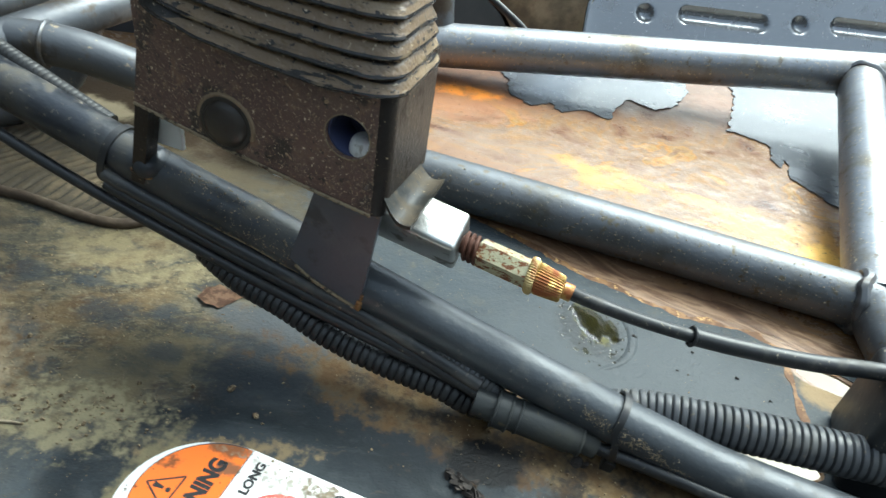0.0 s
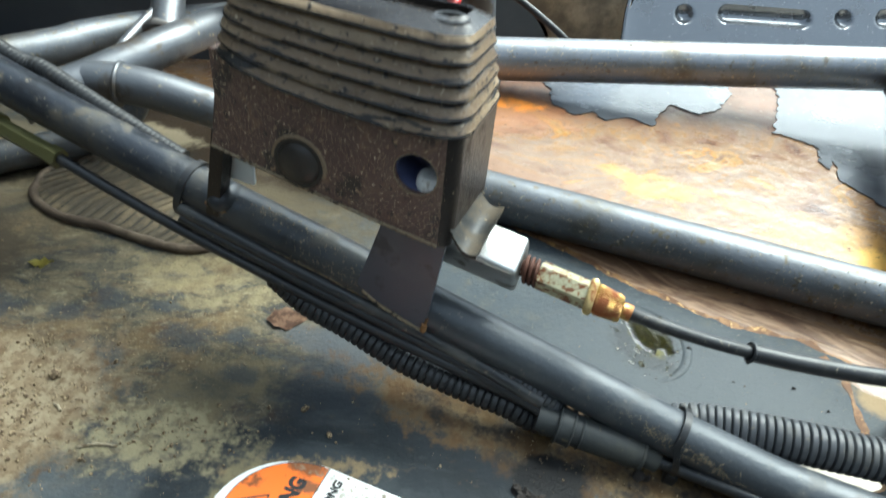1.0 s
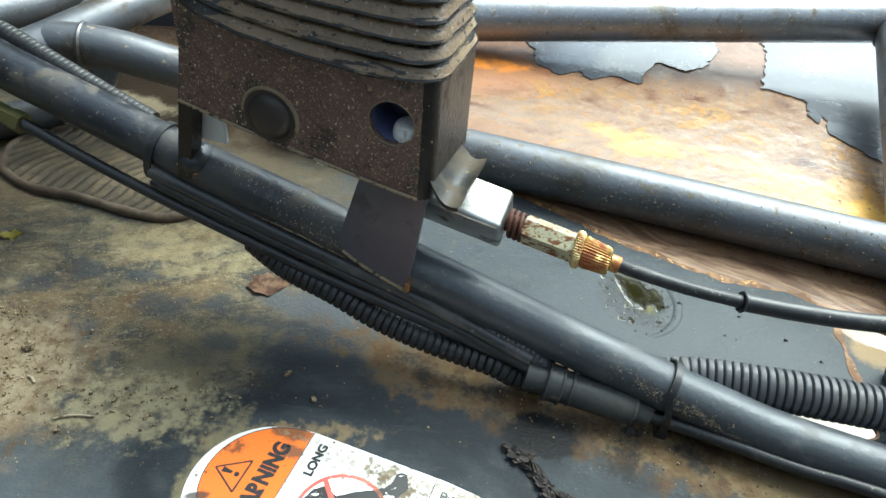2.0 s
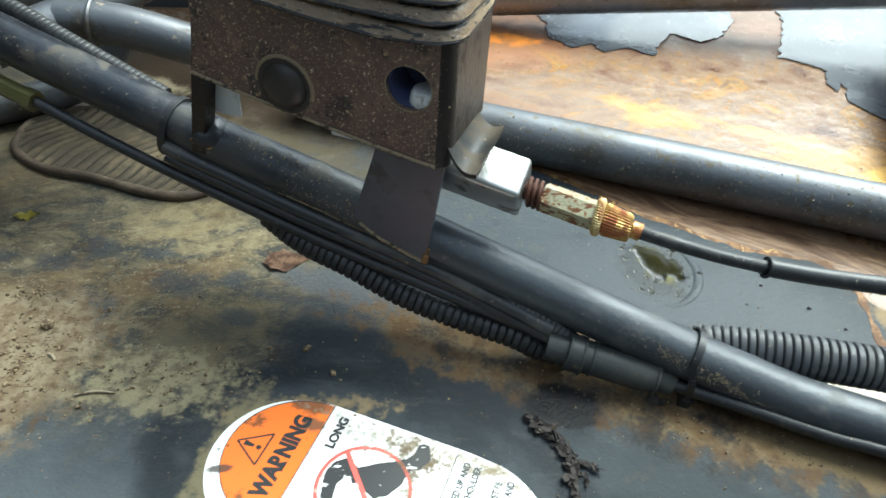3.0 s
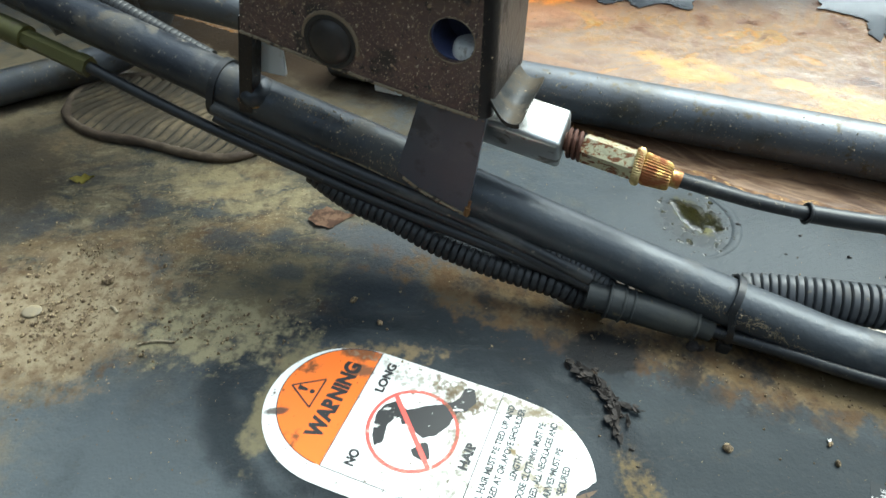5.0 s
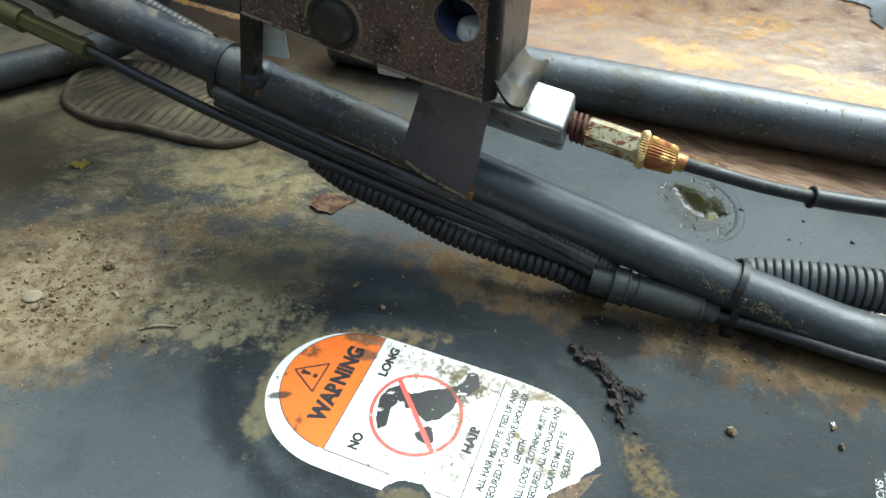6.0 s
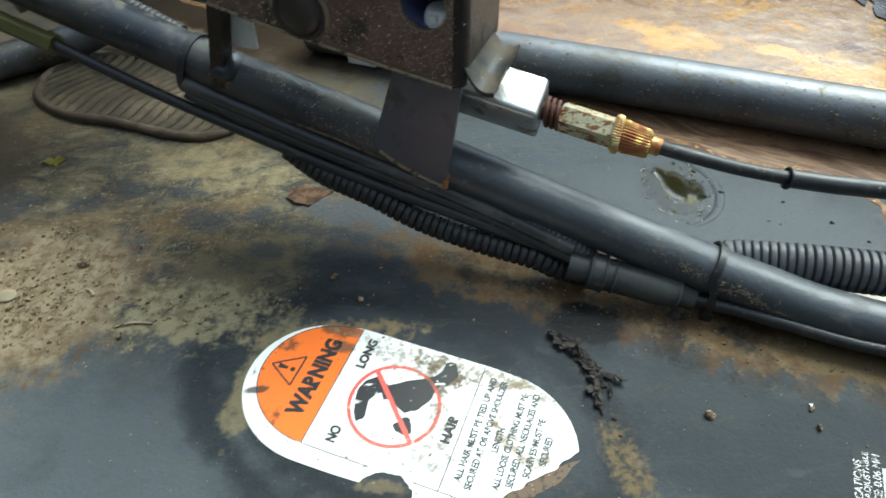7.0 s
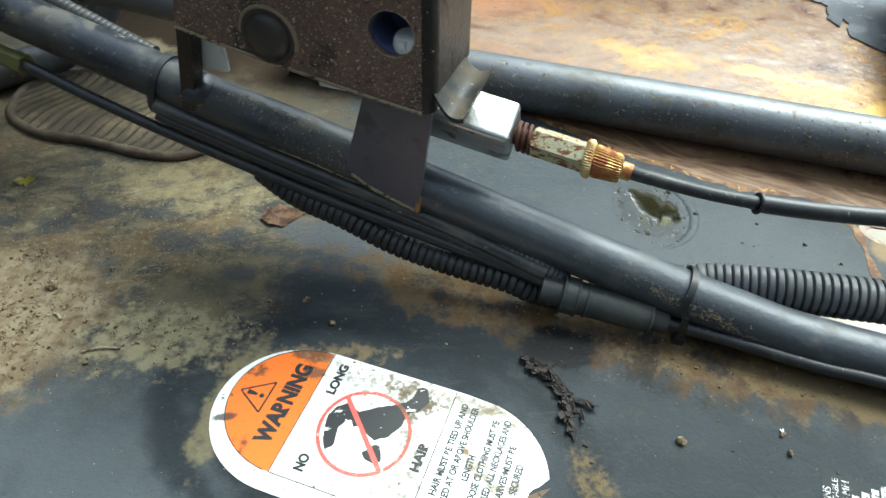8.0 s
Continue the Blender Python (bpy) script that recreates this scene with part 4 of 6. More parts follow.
part("post", rod([(0.1182, 0.485, 0.0304), (0.109, 0.4982, 0.1175), (0.0931, 0.522, 0.301)], 0.0170, 28, 0.01), tube_silver, kart)
part("post", rod([(-0.001, 0.545, 0.02), (-0.002, 0.56, 0.3)], 0.0145, 28, 0.01), tube_silver, kart)
part("weld_bead", ring_round((0.112, 0.4781, 0.0308), (1, -0.065, 0.067), R3 + 0.0005, 0.0030, 32), weld_mat, kart)

# ---- shift housing with its rubber boot ----
box = thing("shift_housing", at_housing(-0.045, 0.03, 0.129), "dirty black steel shift housing under a ribbed rubber boot", "housing")
front = [(-0.1095, 0.1365), (-0.085, 0.1318), (-0.06, 0.1276), (-0.02, 0.1212), (0.0135, 0.1168), (0.0135, 0.1785), (-0.100, 0.186)]
holeloop = [(s, z) for s, z in oval(0.0, 0.1525, 0.0108, 0.0105, 32)]
part("front_wall", slab(bmesh.new(), [front, holeloop], 0.0, 0.003, lambda s, z, d: at_housing(s, d, z)), housing_mat, box, smooth=False)
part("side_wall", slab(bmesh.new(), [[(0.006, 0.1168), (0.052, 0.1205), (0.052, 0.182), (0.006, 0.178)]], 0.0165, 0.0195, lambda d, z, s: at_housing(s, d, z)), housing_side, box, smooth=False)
part("side_wall", slab(bmesh.new(), [[(0.003, 0.1365), (0.052, 0.1365), (0.052, 0.186), (0.003, 0.186)]], -0.1065, -0.1035, lambda d, z, s: at_housing(s, d, z)), housing_mat, box, smooth=False)
cor, rows_ = bmesh.new(), []
for k in range(9):
    a = radians(90 * k / 8)
    rows_.append([cor.verts.new(at_housing(0.0135 + r * math.sin(a), 0.006 - r * math.cos(a), z)) for r, z in ((0.006, 0.1168), (0.006, 0.1785), (0.003, 0.1785), (0.003, 0.1168))])
for a, b in zip(rows_, rows_[1:]):
    for j in range(4):
        cor.faces.new((a[j], a[(j + 1) % 4], b[(j + 1) % 4], b[j]))
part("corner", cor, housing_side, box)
slv, rows_ = bmesh.new(), []
for r, d in ((0.0118, 0.0032), (0.0118, 0.022), (0.0100, 0.022), (0.0100, 0.0032)):
    rows_.append([slv.verts.new(at_housing(r * math.cos(a), d, 0.1525 + r * math.sin(a))) for a in (2 * math.pi * k / 32 for k in range(32))])
for i in range(4):
    a, b = rows_[i], rows_[(i + 1) % 4]
    for k in range(32):
        slv.faces.new((a[k], a[(k + 1) % 32], b[(k + 1) % 32], b[k]))
slv.faces.new(rows_[1])
part("sleeve", slv, material("blue_black", (0.085, 0.10, 0.20), 0.35, layers=[(90, 6, 0.5, 0.7, (0.05, 0.055, 0.09), 0.6, ONE)]), box, "dark blue sleeve in the hole")
part("hole_rim", sweep(bmesh.new(), [at_housing(0.0107 * math.cos(a), -0.0002, 0.1525 + 0.0104 * math.sin(a)) for a in (2 * math.pi * k / 40 for k in range(41))], 0.0003, 6, caps=False), housing_lip, box, "worn edge of the hole")
part("back_wall", plate(front, 0.052, 0.055, at_housing), housing_mat, box, smooth=False)
pl = bmesh.new()
prof = [(0.0, -0.0052), (0.0035, -0.0051), (0.0068, -0.0046), (0.0092, -0.0036), (0.0106, -0.0022), (0.0112, -0.0010), (0.0122, -0.0013), (0.0132, -0.0010), (0.0137, 0.002)]
rings = []
for r, d in prof[1:]:
    rings.append([pl.verts.new(at_housing(-0.0598 + r * math.cos(a), d, 0.1405 + r * math.sin(a))) for a in (2 * math.pi * k / 36 for k in range(36))])
pl.faces.new(rings[0])
for a, b in zip(rings, rings[1:]):
    for k in range(36):
        pl.faces.new((a[k], a[(k + 1) % 36], b[(k + 1) % 36], b[k]))
plug_ob = part("plug", pl, plug_mat, box, "round black rubber plug")
part("dust_ring", bead([at_housing(-0.0598 + 0.0139 * math.cos(a), 0.0, 0.1405 + 0.0139 * math.sin(a)) for a in (radians(-20 + 8 * k) for k in range(26))], 0.0010, 12, 0.0009), material("dried_mud", (0.24, 0.18, 0.115), 0.95, bump=[(300, 0.5)]), plug_ob, "dried mud round the plug")
ball = bmesh.new()
bmesh.ops.create_uvsphere(ball, u_segments=24, v_segments=16, radius=0.0082)
for v in ball.verts:
    v.co.z = min(v.co.z, 0.0050)
bmesh.ops.translate(ball, verts=ball.verts, vec=at_housing(0.0052, 0.0105, 0.1440))
part("lever_ball", ball, white_plastic, box, "white plastic ball inside the housing")


def boot():
    """Six overhanging folds that step back as they rise, under a sunk top."""
    bm, rows = bmesh.new(), []
    prof = []
    for i in range(6):
        t = i / 5
        inset, z = 0.0085 * t, 0.0362 * t
        deep = 0.0055 + 0.0008 * math.sin(3.1 * i)
        prof += [(inset + 0.0010, z - 0.0011, t), (inset + 0.0002, z - 0.0007, t), (inset, z, t), (inset + 0.0006, z + 0.0008, t),
                 (inset + 0.45 * deep, z + 0.0036, t), (inset + 0.8 * deep, z + 0.0058, t), (inset + deep + 0.001, z + 0.0066, t)]
        if i == 5:
            prof[-2:] = [(inset + 0.011, z + 0.0058, t), (inset + 0.0145, z + 0.0070, t), (inset + 0.0155, z + 0.0066, t), (inset + 0.0165, z + 0.0030, t)]
    last = len(prof) - 1
    for inset, zz, t in prof:
        ring = []
        sl, sr, d0, d1 = -0.1025 + 0.5 * inset, 0.0225 - 0.6 * inset, -0.0065 + inset, 0.056 - 0.75 * inset
        for k in range(88):
            a = 2 * math.pi * k / 88
            c, q = math.cos(a), math.sin(a)
            x = (sl + sr) / 2 + (sr - sl) / 2 * math.copysign(abs(c) ** 0.30, c)
            d = (d0 + d1) / 2 + (d1 - d0) / 2 * math.copysign(abs(q) ** 0.34, q)
            z = 0.1768 + zz - 0.085 * (1 - 0.75 * t) * (x - 0.02) - 0.0045 * (1 - 0.7 * t) * math.sin(min(1, max(0, (x + 0.1) / 0.12)) * math.pi)
            z += 0.0009 * noise.noise((x * 40, d * 40, t * 6)) - 0.10 * t * max(0.0, d - 0.02)
            w = 0.0007 * noise.noise((x * 120, d * 120, zz * 300))
            ring.append(bm.verts.new(at_housing(x + w, d + w, z)))
        rows.append(ring)
    for a, b in zip(rows, rows[1:]):
        for k in range(88):
            bm.faces.new((a[k], a[(k + 1) % 88], b[(k + 1) % 88], b[k]))
    bm.faces.new(rows[-1])
    return bm


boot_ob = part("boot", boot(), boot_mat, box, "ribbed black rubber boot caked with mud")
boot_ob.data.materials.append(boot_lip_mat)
# black rubber lips; the sunk top takes it too, so its recess reads dark
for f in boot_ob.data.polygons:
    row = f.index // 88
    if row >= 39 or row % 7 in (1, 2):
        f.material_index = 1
part("mud_lip", bead([at_housing(s_, -0.0003, z_) for s_, z_ in front[:5]], 0.0008, 9, 0.0012), housing_lip, box, "caked mud along the lower edge")
spat, rs_ = bmesh.new(), random.Random(23)


def fleck(bm, c, r, rnd_):
    """A speck of dried mud, six corners."""
    q = [bm.verts.new(c + Vector(d) * r * rnd_.uniform(0.4, 1.2)) for d in ((1, 0, 0), (0, 1, 0), (-1, 0, 0), (0, -1, 0), (0, 0, 1), (0, 0, -1))]
    for a in range(4):
        bm.faces.new((q[a], q[(a + 1) % 4], q[4])), bm.faces.new((q[(a + 1) % 4], q[a], q[5]))


for k in range(2600):
    s_, z_ = rs_.choice(((rs_.uniform(-0.107, 0.014), rs_.uniform(0.125, 0.178)), (rs_.gauss(0.012, 0.004), rs_.uniform(0.119, 0.160)), (rs_.uniform(-0.105, 0.014), rs_.gauss(0.128, 0.003)), (rs_.gauss(-0.0598, 0.016), rs_.gauss(0.148, 0.010)), (rs_.uniform(-0.105, 0.014), rs_.uniform(0.150, 0.180))))
    low = 0.1365 - 0.162 * (s_ + 0.1095)
    if -0.105 < s_ < 0.0165 and low + 0.001 < z_ < 0.178 and math.hypot(s_, z_ - 0.1525) > 0.012 and math.hypot(s_ + 0.0598, z_ - 0.1405) > 0.0142:
        fleck(spat, at_housing(s_, 0.0 if s_ < 0.0135 else 0.5 * (s_ - 0.0135), z_), 0.00012 + 0.00055 * rs_.random() ** 4, rs_)
part("mud_spatter", spat, material("mud_fleck", (0.28, 0.215, 0.14), 0.95, layers=[(300, 4, 0.45, 0.6, (0.16, 0.12, 0.078), 0.95, ONE)]), box, "specks of dried mud", smooth=False)["kind"] = "stuff"
socket = bmesh.new()
rr = []
for r, z in ((0.0080, 0.2090), (0.0080, 0.2186), (0.0064, 0.2186), (0.0060, 0.2090)):
    rr.append([socket.verts.new(at_housing(0.0035 + r * math.cos(a), 0.0195 + 0.8 * r * math.sin(a), z)) for a in (2 * math.pi * k / 32 for k in range(32))])
for a, b in zip(rr, rr[1:]):
    for k in range(32):
        socket.faces.new((a[k], a[(k + 1) % 32], b[(k + 1) % 32], b[k]))
socket.faces.new(rr[-1])
part("boot_eyelet", socket, rubber, boot_ob)


def flap():
    bm = bmesh.new()
    grid = []
    for i in range(9):
        t = i / 8
        row = []
        for j in range(9):
            w = j / 8
            s = 0.0185 + 0.0150 * t
            d = 0.002 + 0.044 * w - 0.003 * t
            z = 0.1270 - 0.0030 * w - 0.0045 * math.sin(t * math.pi) - 0.008 * t + 0.004 * w * t
            row.append(at_housing(s, d, z))
        grid.append(row)
    for off in (0, -0.0022):
        vs = [[bm.verts.new(p + Vector((0, 0, off))) for p in row] for row in grid]
        for i in range(8):
            for j in range(8):
                bm.faces.new((vs[i][j], vs[i + 1][j], vs[i + 1][j + 1], vs[i][j + 1]))
    bm.verts.ensure_lookup_table()
    border = [(i, 0) for i in range(9)] + [(8, j) for j in range(1, 9)] + [(i, 8) for i in range(7, -1, -1)] + [(0, j) for j in range(7, 0, -1)]
    for (a, b), (c, d) in zip(border, border[1:] + border[:1]):
        bm.faces.new((bm.verts[a * 9 + b], bm.verts[c * 9 + d], bm.verts[81 + c * 9 + d], bm.verts[81 + a * 9 + b]))
    return bm


part("corner_flap", flap(), material("flap_black", (0.019, 0.019, 0.017), 0.42, spec=0.3, layers=[(60, 9, 0.46, 0.62, (0.070, 0.055, 0.037), 0.8, ONE), (110, 9, 0.56, 0.64, (0.012, 0.011, 0.010), 0.4, ONE), (500, 6, 0.64, 0.69, (0.3, 0.24, 0.16), 0.9, ONE)], bump=[(90, 0.3)]), box, "bent black corner flap")
part("side_nut", rod([at_housing(-0.1075, 0.05, 0.145), at_housing(-0.1165, 0.05, 0.145)], 0.0068, 6), steel, box, "bright nut")
part("pale_liner", cuboid(at_housing, -0.1235, -0.1030, 0.022, 0.025, 0.101, 0.137, 0.001), pale_plastic, box, "pale plastic liner")
part("pale_liner", cuboid(at_housing, -0.0500, -0.0345, 0.022, 0.025, 0.1045, 0.130, 0.001), pale_plastic, box)

# ---- shift cable: steel block, spring, adjuster and outer ----
CU = Vector((math.cos(radians(-25)), math.sin(radians(-25)), 0))
CB = Vector((math.sin(radians(25)), math.cos(radians(25)), 0))
K0 = Vector((0.098, 0.066, 0.0))


def at_cable(s, d, z):
    return K0 + CU * s + CB * d + Vector((0, 0, z - 0.12 * s))


cable = thing("shift_cable", at_cable(0.02, 0, 0.08), "shift cable with a bright steel block and a rusty adjuster", "cable")
TILT = radians(20)
part("steel_block", cuboid(lambda x, d, h: at_cable(x, d * math.cos(TILT) - h * math.sin(TILT), 0.0884 + d * math.sin(TILT) + h * math.cos(TILT)), -0.062, -0.001, -0.0122, 0.0122, -0.0102, 0.0102, 0.0026, 4), steel, cable, "bright machined steel block")
coil = [at_cable(0.0005 + 0.0085 * i / 90, 0.0068 * math.cos(i * 2 * math.pi / 30), 0.0875 + 0.0068 * math.sin(i * 2 * math.pi / 30)) for i in range(91)]
part("spring", sweep(bmesh.new(), coil, 0.0011, 8), spring_rust, cable, "rusted coil spring")
part("core", rod([at_cable(-0.002, 0, 0.0875), at_cable(0.010, 0, 0.0875)], 0.0048, 16), spring_rust, cable)
axis = lambda s: at_cable(s, 0, 0.0875)
screw = part("adjuster", sweep(bmesh.new(), [axis(0.008), axis(0.0095), axis(0.036)], lambda q: 0.0068 if q < 0.001 else 0.0078, 6, turn=0.3), zinc_rusty, cable, "zinc hexagon adjuster streaked with rust", )


def knurled(s0, s1, r, teeth, depth, taper=1.0):
    bm, rings = bmesh.new(), []
    for s, f in ((s0, 0.9), (s0 + 0.0012, 1), (s1 - 0.0012, taper), (s1, 0.88 * taper)):
        rings.append([bm.verts.new(at_cable(s, math.cos(a) * q, 0.0875 + math.sin(a) * q))
                      for k in range(teeth * 2) for a, q in ((math.pi * k / teeth, f * r * (1 - (depth if k % 2 else 0))),)])
    for a, b in zip(rings, rings[1:]):
        for k in range(teeth * 2):
            bm.faces.new((a[k], a[(k + 1) % (teeth * 2)], b[(k + 1) % (teeth * 2)], b[k]))
    bm.faces.new(rings[0]), bm.faces.new(rings[-1])
    return bm


part("lock_nut", knurled(0.0355, 0.0400, 0.0098, 44, 0.05), material("pale_brass", (0.58, 0.43, 0.19), 0.34, 0.8, layers=[(120, 8, 0.52, 0.62, (0.30, 0.13, 0.04), 0.75, ONE)], bump=[(250, 0.3)]), screw, "knurled brass lock nut")
part("thumb_nut", knurled(0.0400, 0.0545, 0.0084, 32, 0.07, 0.86), brass_rusty, screw, "rusty knurled thumb nut")
part("ferrule", rod([axis(0.0545), axis(0.0595)], 0.0045, 20), brass_rusty, screw)
run = [axis(0.058), (0.1634, 0.0330, 0.0812), (0.1880, 0.0290, 0.0752), (0.2147, 0.0262, 0.0695), (0.2420, 0.0220, 0.0665), (0.2790, 0.0165, 0.0645), (0.3160, 0.0128, 0.0640), (0.370, 0.004, 0.0640)]
part("outer", rod(run[:4] + [(0.2190, 0.0257, 0.0689)], 0.0035, 18, 0.004), rubber, cable, "black cable outer")
part("sleeve", rod(run[3:], 0.0047, 18, 0.004), rubber, cable, "grey-black sleeve")
part("clip_ring", ring_round(run[3], Vector(run[4]) - Vector(run[2]), 0.0049, 0.0009, 24), rubber, cable)


# ---- corrugated conduits ----
def conduit(points, r, pitch, depth, segs=18):
    line = spline(points, pitch / 12)
    return sweep(bmesh.new(), line, lambda q: r * (1 - depth * (0.5 + 0.5 * math.cos(2 * math.pi * q / pitch)) ** 8), segs)


part("conduit", conduit([(0.186, 0.024, 0.011), (0.205, 0.0205, 0.0165), (0.243, 0.007, 0.023), (0.287, -0.007, 0.026), (0.36, -0.03, 0.03)], 0.0118, 0.0042, 0.17),
     loom_mat, None).name
tagged(bpy.data.objects["conduit"], "thick black corrugated wiring conduit behind the rail", "conduit")
c2 = part("conduit", conduit([(-0.040, 0.100, 0.046), (-0.020, 0.0860, 0.0375), (0.0060, 0.0725, 0.0318), (0.0342, 0.0584, 0.0229), (0.0647, 0.0447, 0.0181), (0.0943, 0.0330, 0.0150), (0.108, 0.0280, 0.0105), (0.124, 0.0235, 0.0090)], 0.0070, 0.0043, 0.17), loom_black)
tagged(c2, "sagging black corrugated conduit under the rail", "conduit")
c3 = part("conduit", conduit([(-0.40, 0.303, 0.205), (-0.227, 0.2185, 0.1285), (-0.19, 0.2015, 0.120), (-0.154, 0.1825, 0.108), (-0.10, 0.1575, 0.088)], 0.0056, 0.0034, 0.07), loom_black)
tagged(c3, "thin corrugated conduit lying along the rail", "conduit")

c4 = part("conduit", conduit([(0.070, 0.060, 0.030), (0.088, 0.0425, 0.0345), (0.100, 0.0355, 0.0322), (0.112, 0.0290, 0.0285), (0.124, 0.0245, 0.021)], 0.0046, 0.0028, 0.18), loom_mat)
tagged(c4, "short thin corrugated conduit tucked between rail and wires", "conduit")

# ---- pull rod, wires and their sleeve along the rail ----
pull = thing("brake_rod", (-0.17, 0.153, 0.087), "thin black brake rod with an olive hexagon coupling", "rod")
part("rod", rod([(-0.176, 0.155, 0.0885), (-0.1379, 0.138, 0.0755), (-0.1005, 0.1211, 0.0645), (-0.0598, 0.1028, 0.0545), (-0.0279, 0.0885, 0.0470), (0.0037, 0.0743, 0.0400), (0.0527, 0.0523, 0.0317), (0.094, 0.0337, 0.0245), (0.115, 0.0244, 0.0205)], 0.0034, 14), black_plastic, pull)
part("coupling", rod([(-0.212, 0.1712, 0.0975), (-0.174, 0.1541, 0.0873)], 0.0058, 6), olive, pull, "olive zinc hexagon coupling")
part("coupling_nut", rod([(-0.1765, 0.1552, 0.088), (-0.1705, 0.1526, 0.0864)], 0.0066, 6), olive, pull)
part("pivot_bolt", rod([(-0.226, 0.178, 0.101), (-0.209, 0.170, 0.0967)], 0.0075, 16), olive, pull)
part("rod_end", rod([(-0.300, 0.2110, 0.1215), (-0.224, 0.177, 0.1005)], 0.0050, 14), black_plastic, pull)
wires = thing("wire_pair", (0.0, 0.078, 0.05), "pair of flat black wires strapped along the rail", "wire")
dusty_wire = material("dusty_wire", (0.030, 0.031, 0.033), 0.36, spec=0.5, layers=[(34, 8, 0.47, 0.66, (0.115, 0.108, 0.095), 0.7, (0.5, 0.5, 1)), (330, 6, 0.63, 0.70, (0.22, 0.19, 0.14), 0.9, ONE)], bump=[(200, 0.08)], rvar=0.1)
TWIN = [(-0.094, 0.1205, 0.0765), (-0.088, 0.1175, 0.0742), (-0.0569, 0.1040, 0.0661), (-0.0258, 0.0905, 0.0578), (0.0108, 0.0742, 0.0498), (0.0646, 0.0495, 0.0380), (0.1125, 0.0240, 0.0262)]
for k, (m_, r_) in enumerate(((dusty_wire, 0.0043), (black_plastic, 0.0032))):
    part("wire", rod([(x, y + 0.0012 - 0.0018 * k, z + 0.0012 - 0.0058 * k) for x, y, z in TWIN], r_, 14), m_, wires)
conn = thing("wire_connector", (0.14, 0.012, 0.012), "black shrink sleeve joining the wires to a thin cable", "connector")
CL = [Vector(p) for p in ((0.1105, 0.0225, 0.0190), (0.1385, 0.0130, 0.0165), (0.1653, 0.0030, 0.0135), (0.1735, -0.0004, 0.012))]
sleeve_mat = material("shrink_sleeve", (0.040, 0.043, 0.043), 0.5, spec=0.3, layers=[(40, 8, 0.45, 0.7, (0.06, 0.06, 0.052), 0.8, ONE), (200, 6, 0.6, 0.7, (0.13, 0.11, 0.07), 0.9, ONE)], bump=[(250, 0.2)])
part("boot_end", rod([CL[0], CL[0].lerp(CL[2], 0.20)], 0.0080, 18), sleeve_mat, conn)
part("collar", rod([CL[0].lerp(CL[2], 0.19), CL[0].lerp(CL[2], 0.34)], lambda q: 0.0102 - 0.0006 * (q < 0.001), 20, 0.001), sleeve_mat, conn)
for f in (0.20, 0.33, 0.42):
    part("ridge", ring_round(CL[0].lerp(CL[2], f), CL[2] - CL[0], 0.0101 - 0.001 * (f > 0.4), 0.0008, 24), sleeve_mat, conn)
part("sleeve", rod([CL[0].lerp(CL[2], 0.34), CL[2]], lambda q: 0.0090 if q < 0.034 else 0.0084, 18, 0.002), sleeve_mat, conn)
part("end_ring", ring_round(CL[2], CL[2] - CL[0], 0.0080, 0.0011, 24), sleeve_mat, conn)
part("neck", rod([CL[2], CL[3]], 0.0062, 16), sleeve_mat, conn)
part("lead", rod([CL[3], (0.2045, -0.0156, 0.0125), (0.242, -0.0335, 0.0115), (0.2672, -0.0445, 0.0125), (0.34, -0.078, 0.013)], 0.0036, 14), rubber, conn, "thin black cable")

# ---- ties round the rail ----
rail_ax = Vector((0.2, -0.0899, -0.047)).normalized()


def tie(centre, tail, label, slack=0.0085, width=0.0019, lean=0.0):
    t = thing("cable_tie", centre, label, "cable tie", "ties round the rail")
    bm = bmesh.new()
    c, e1 = Vector(centre), rail_ax.cross(Vector((0, 0, 1))).normalized()
    e2 = e1.cross(rail_ax).normalized()
    rows = []
    for k in range(40):
        a = 2 * math.pi * k / 40
        d = e1 * math.cos(a) + e2 * math.sin(a)
        low = max(0.0, -math.sin(a - 0.3))
        rr_ = R1 + 0.0006 + slack * low ** 2
        rows.append([bm.verts.new(c + d * (rr_ + o) + rail_ax * (w + lean * low)) for o, w in ((0, -width), (0.0013, -width), (0.0013, width), (0, width))])
    for k in range(40):
        a, b = rows[k], rows[(k + 1) % 40]
        for j in range(4):
            bm.faces.new((a[j], a[(j + 1) % 4], b[(j + 1) % 4], b[j]))
    strap = part("strap", bm, black_plastic, t)
    if tail:
        h = c - e2 * 0.020 + e1 * 0.012 + rail_ax * lean
        part("lock_head", cuboid(lambda x, y, z: h + rail_ax * x + e1 * y + e2 * z, -0.003, 0.003, -0.0035, 0.0035, -0.004, 0.004, 0.0006), rubber, strap)
    return t


tie((0.1825, 0.0089, 0.0248), True, "black nylon cable tie round the rail and a cable", lean=0.009)
tie((-0.0885, 0.1333, 0.0857), False, "narrow black strap round the rail", 0.006, 0.0022)

# ---- mud caught on the low side of the rail ----
mud, rm_ = bmesh.new(), random.Random(77)
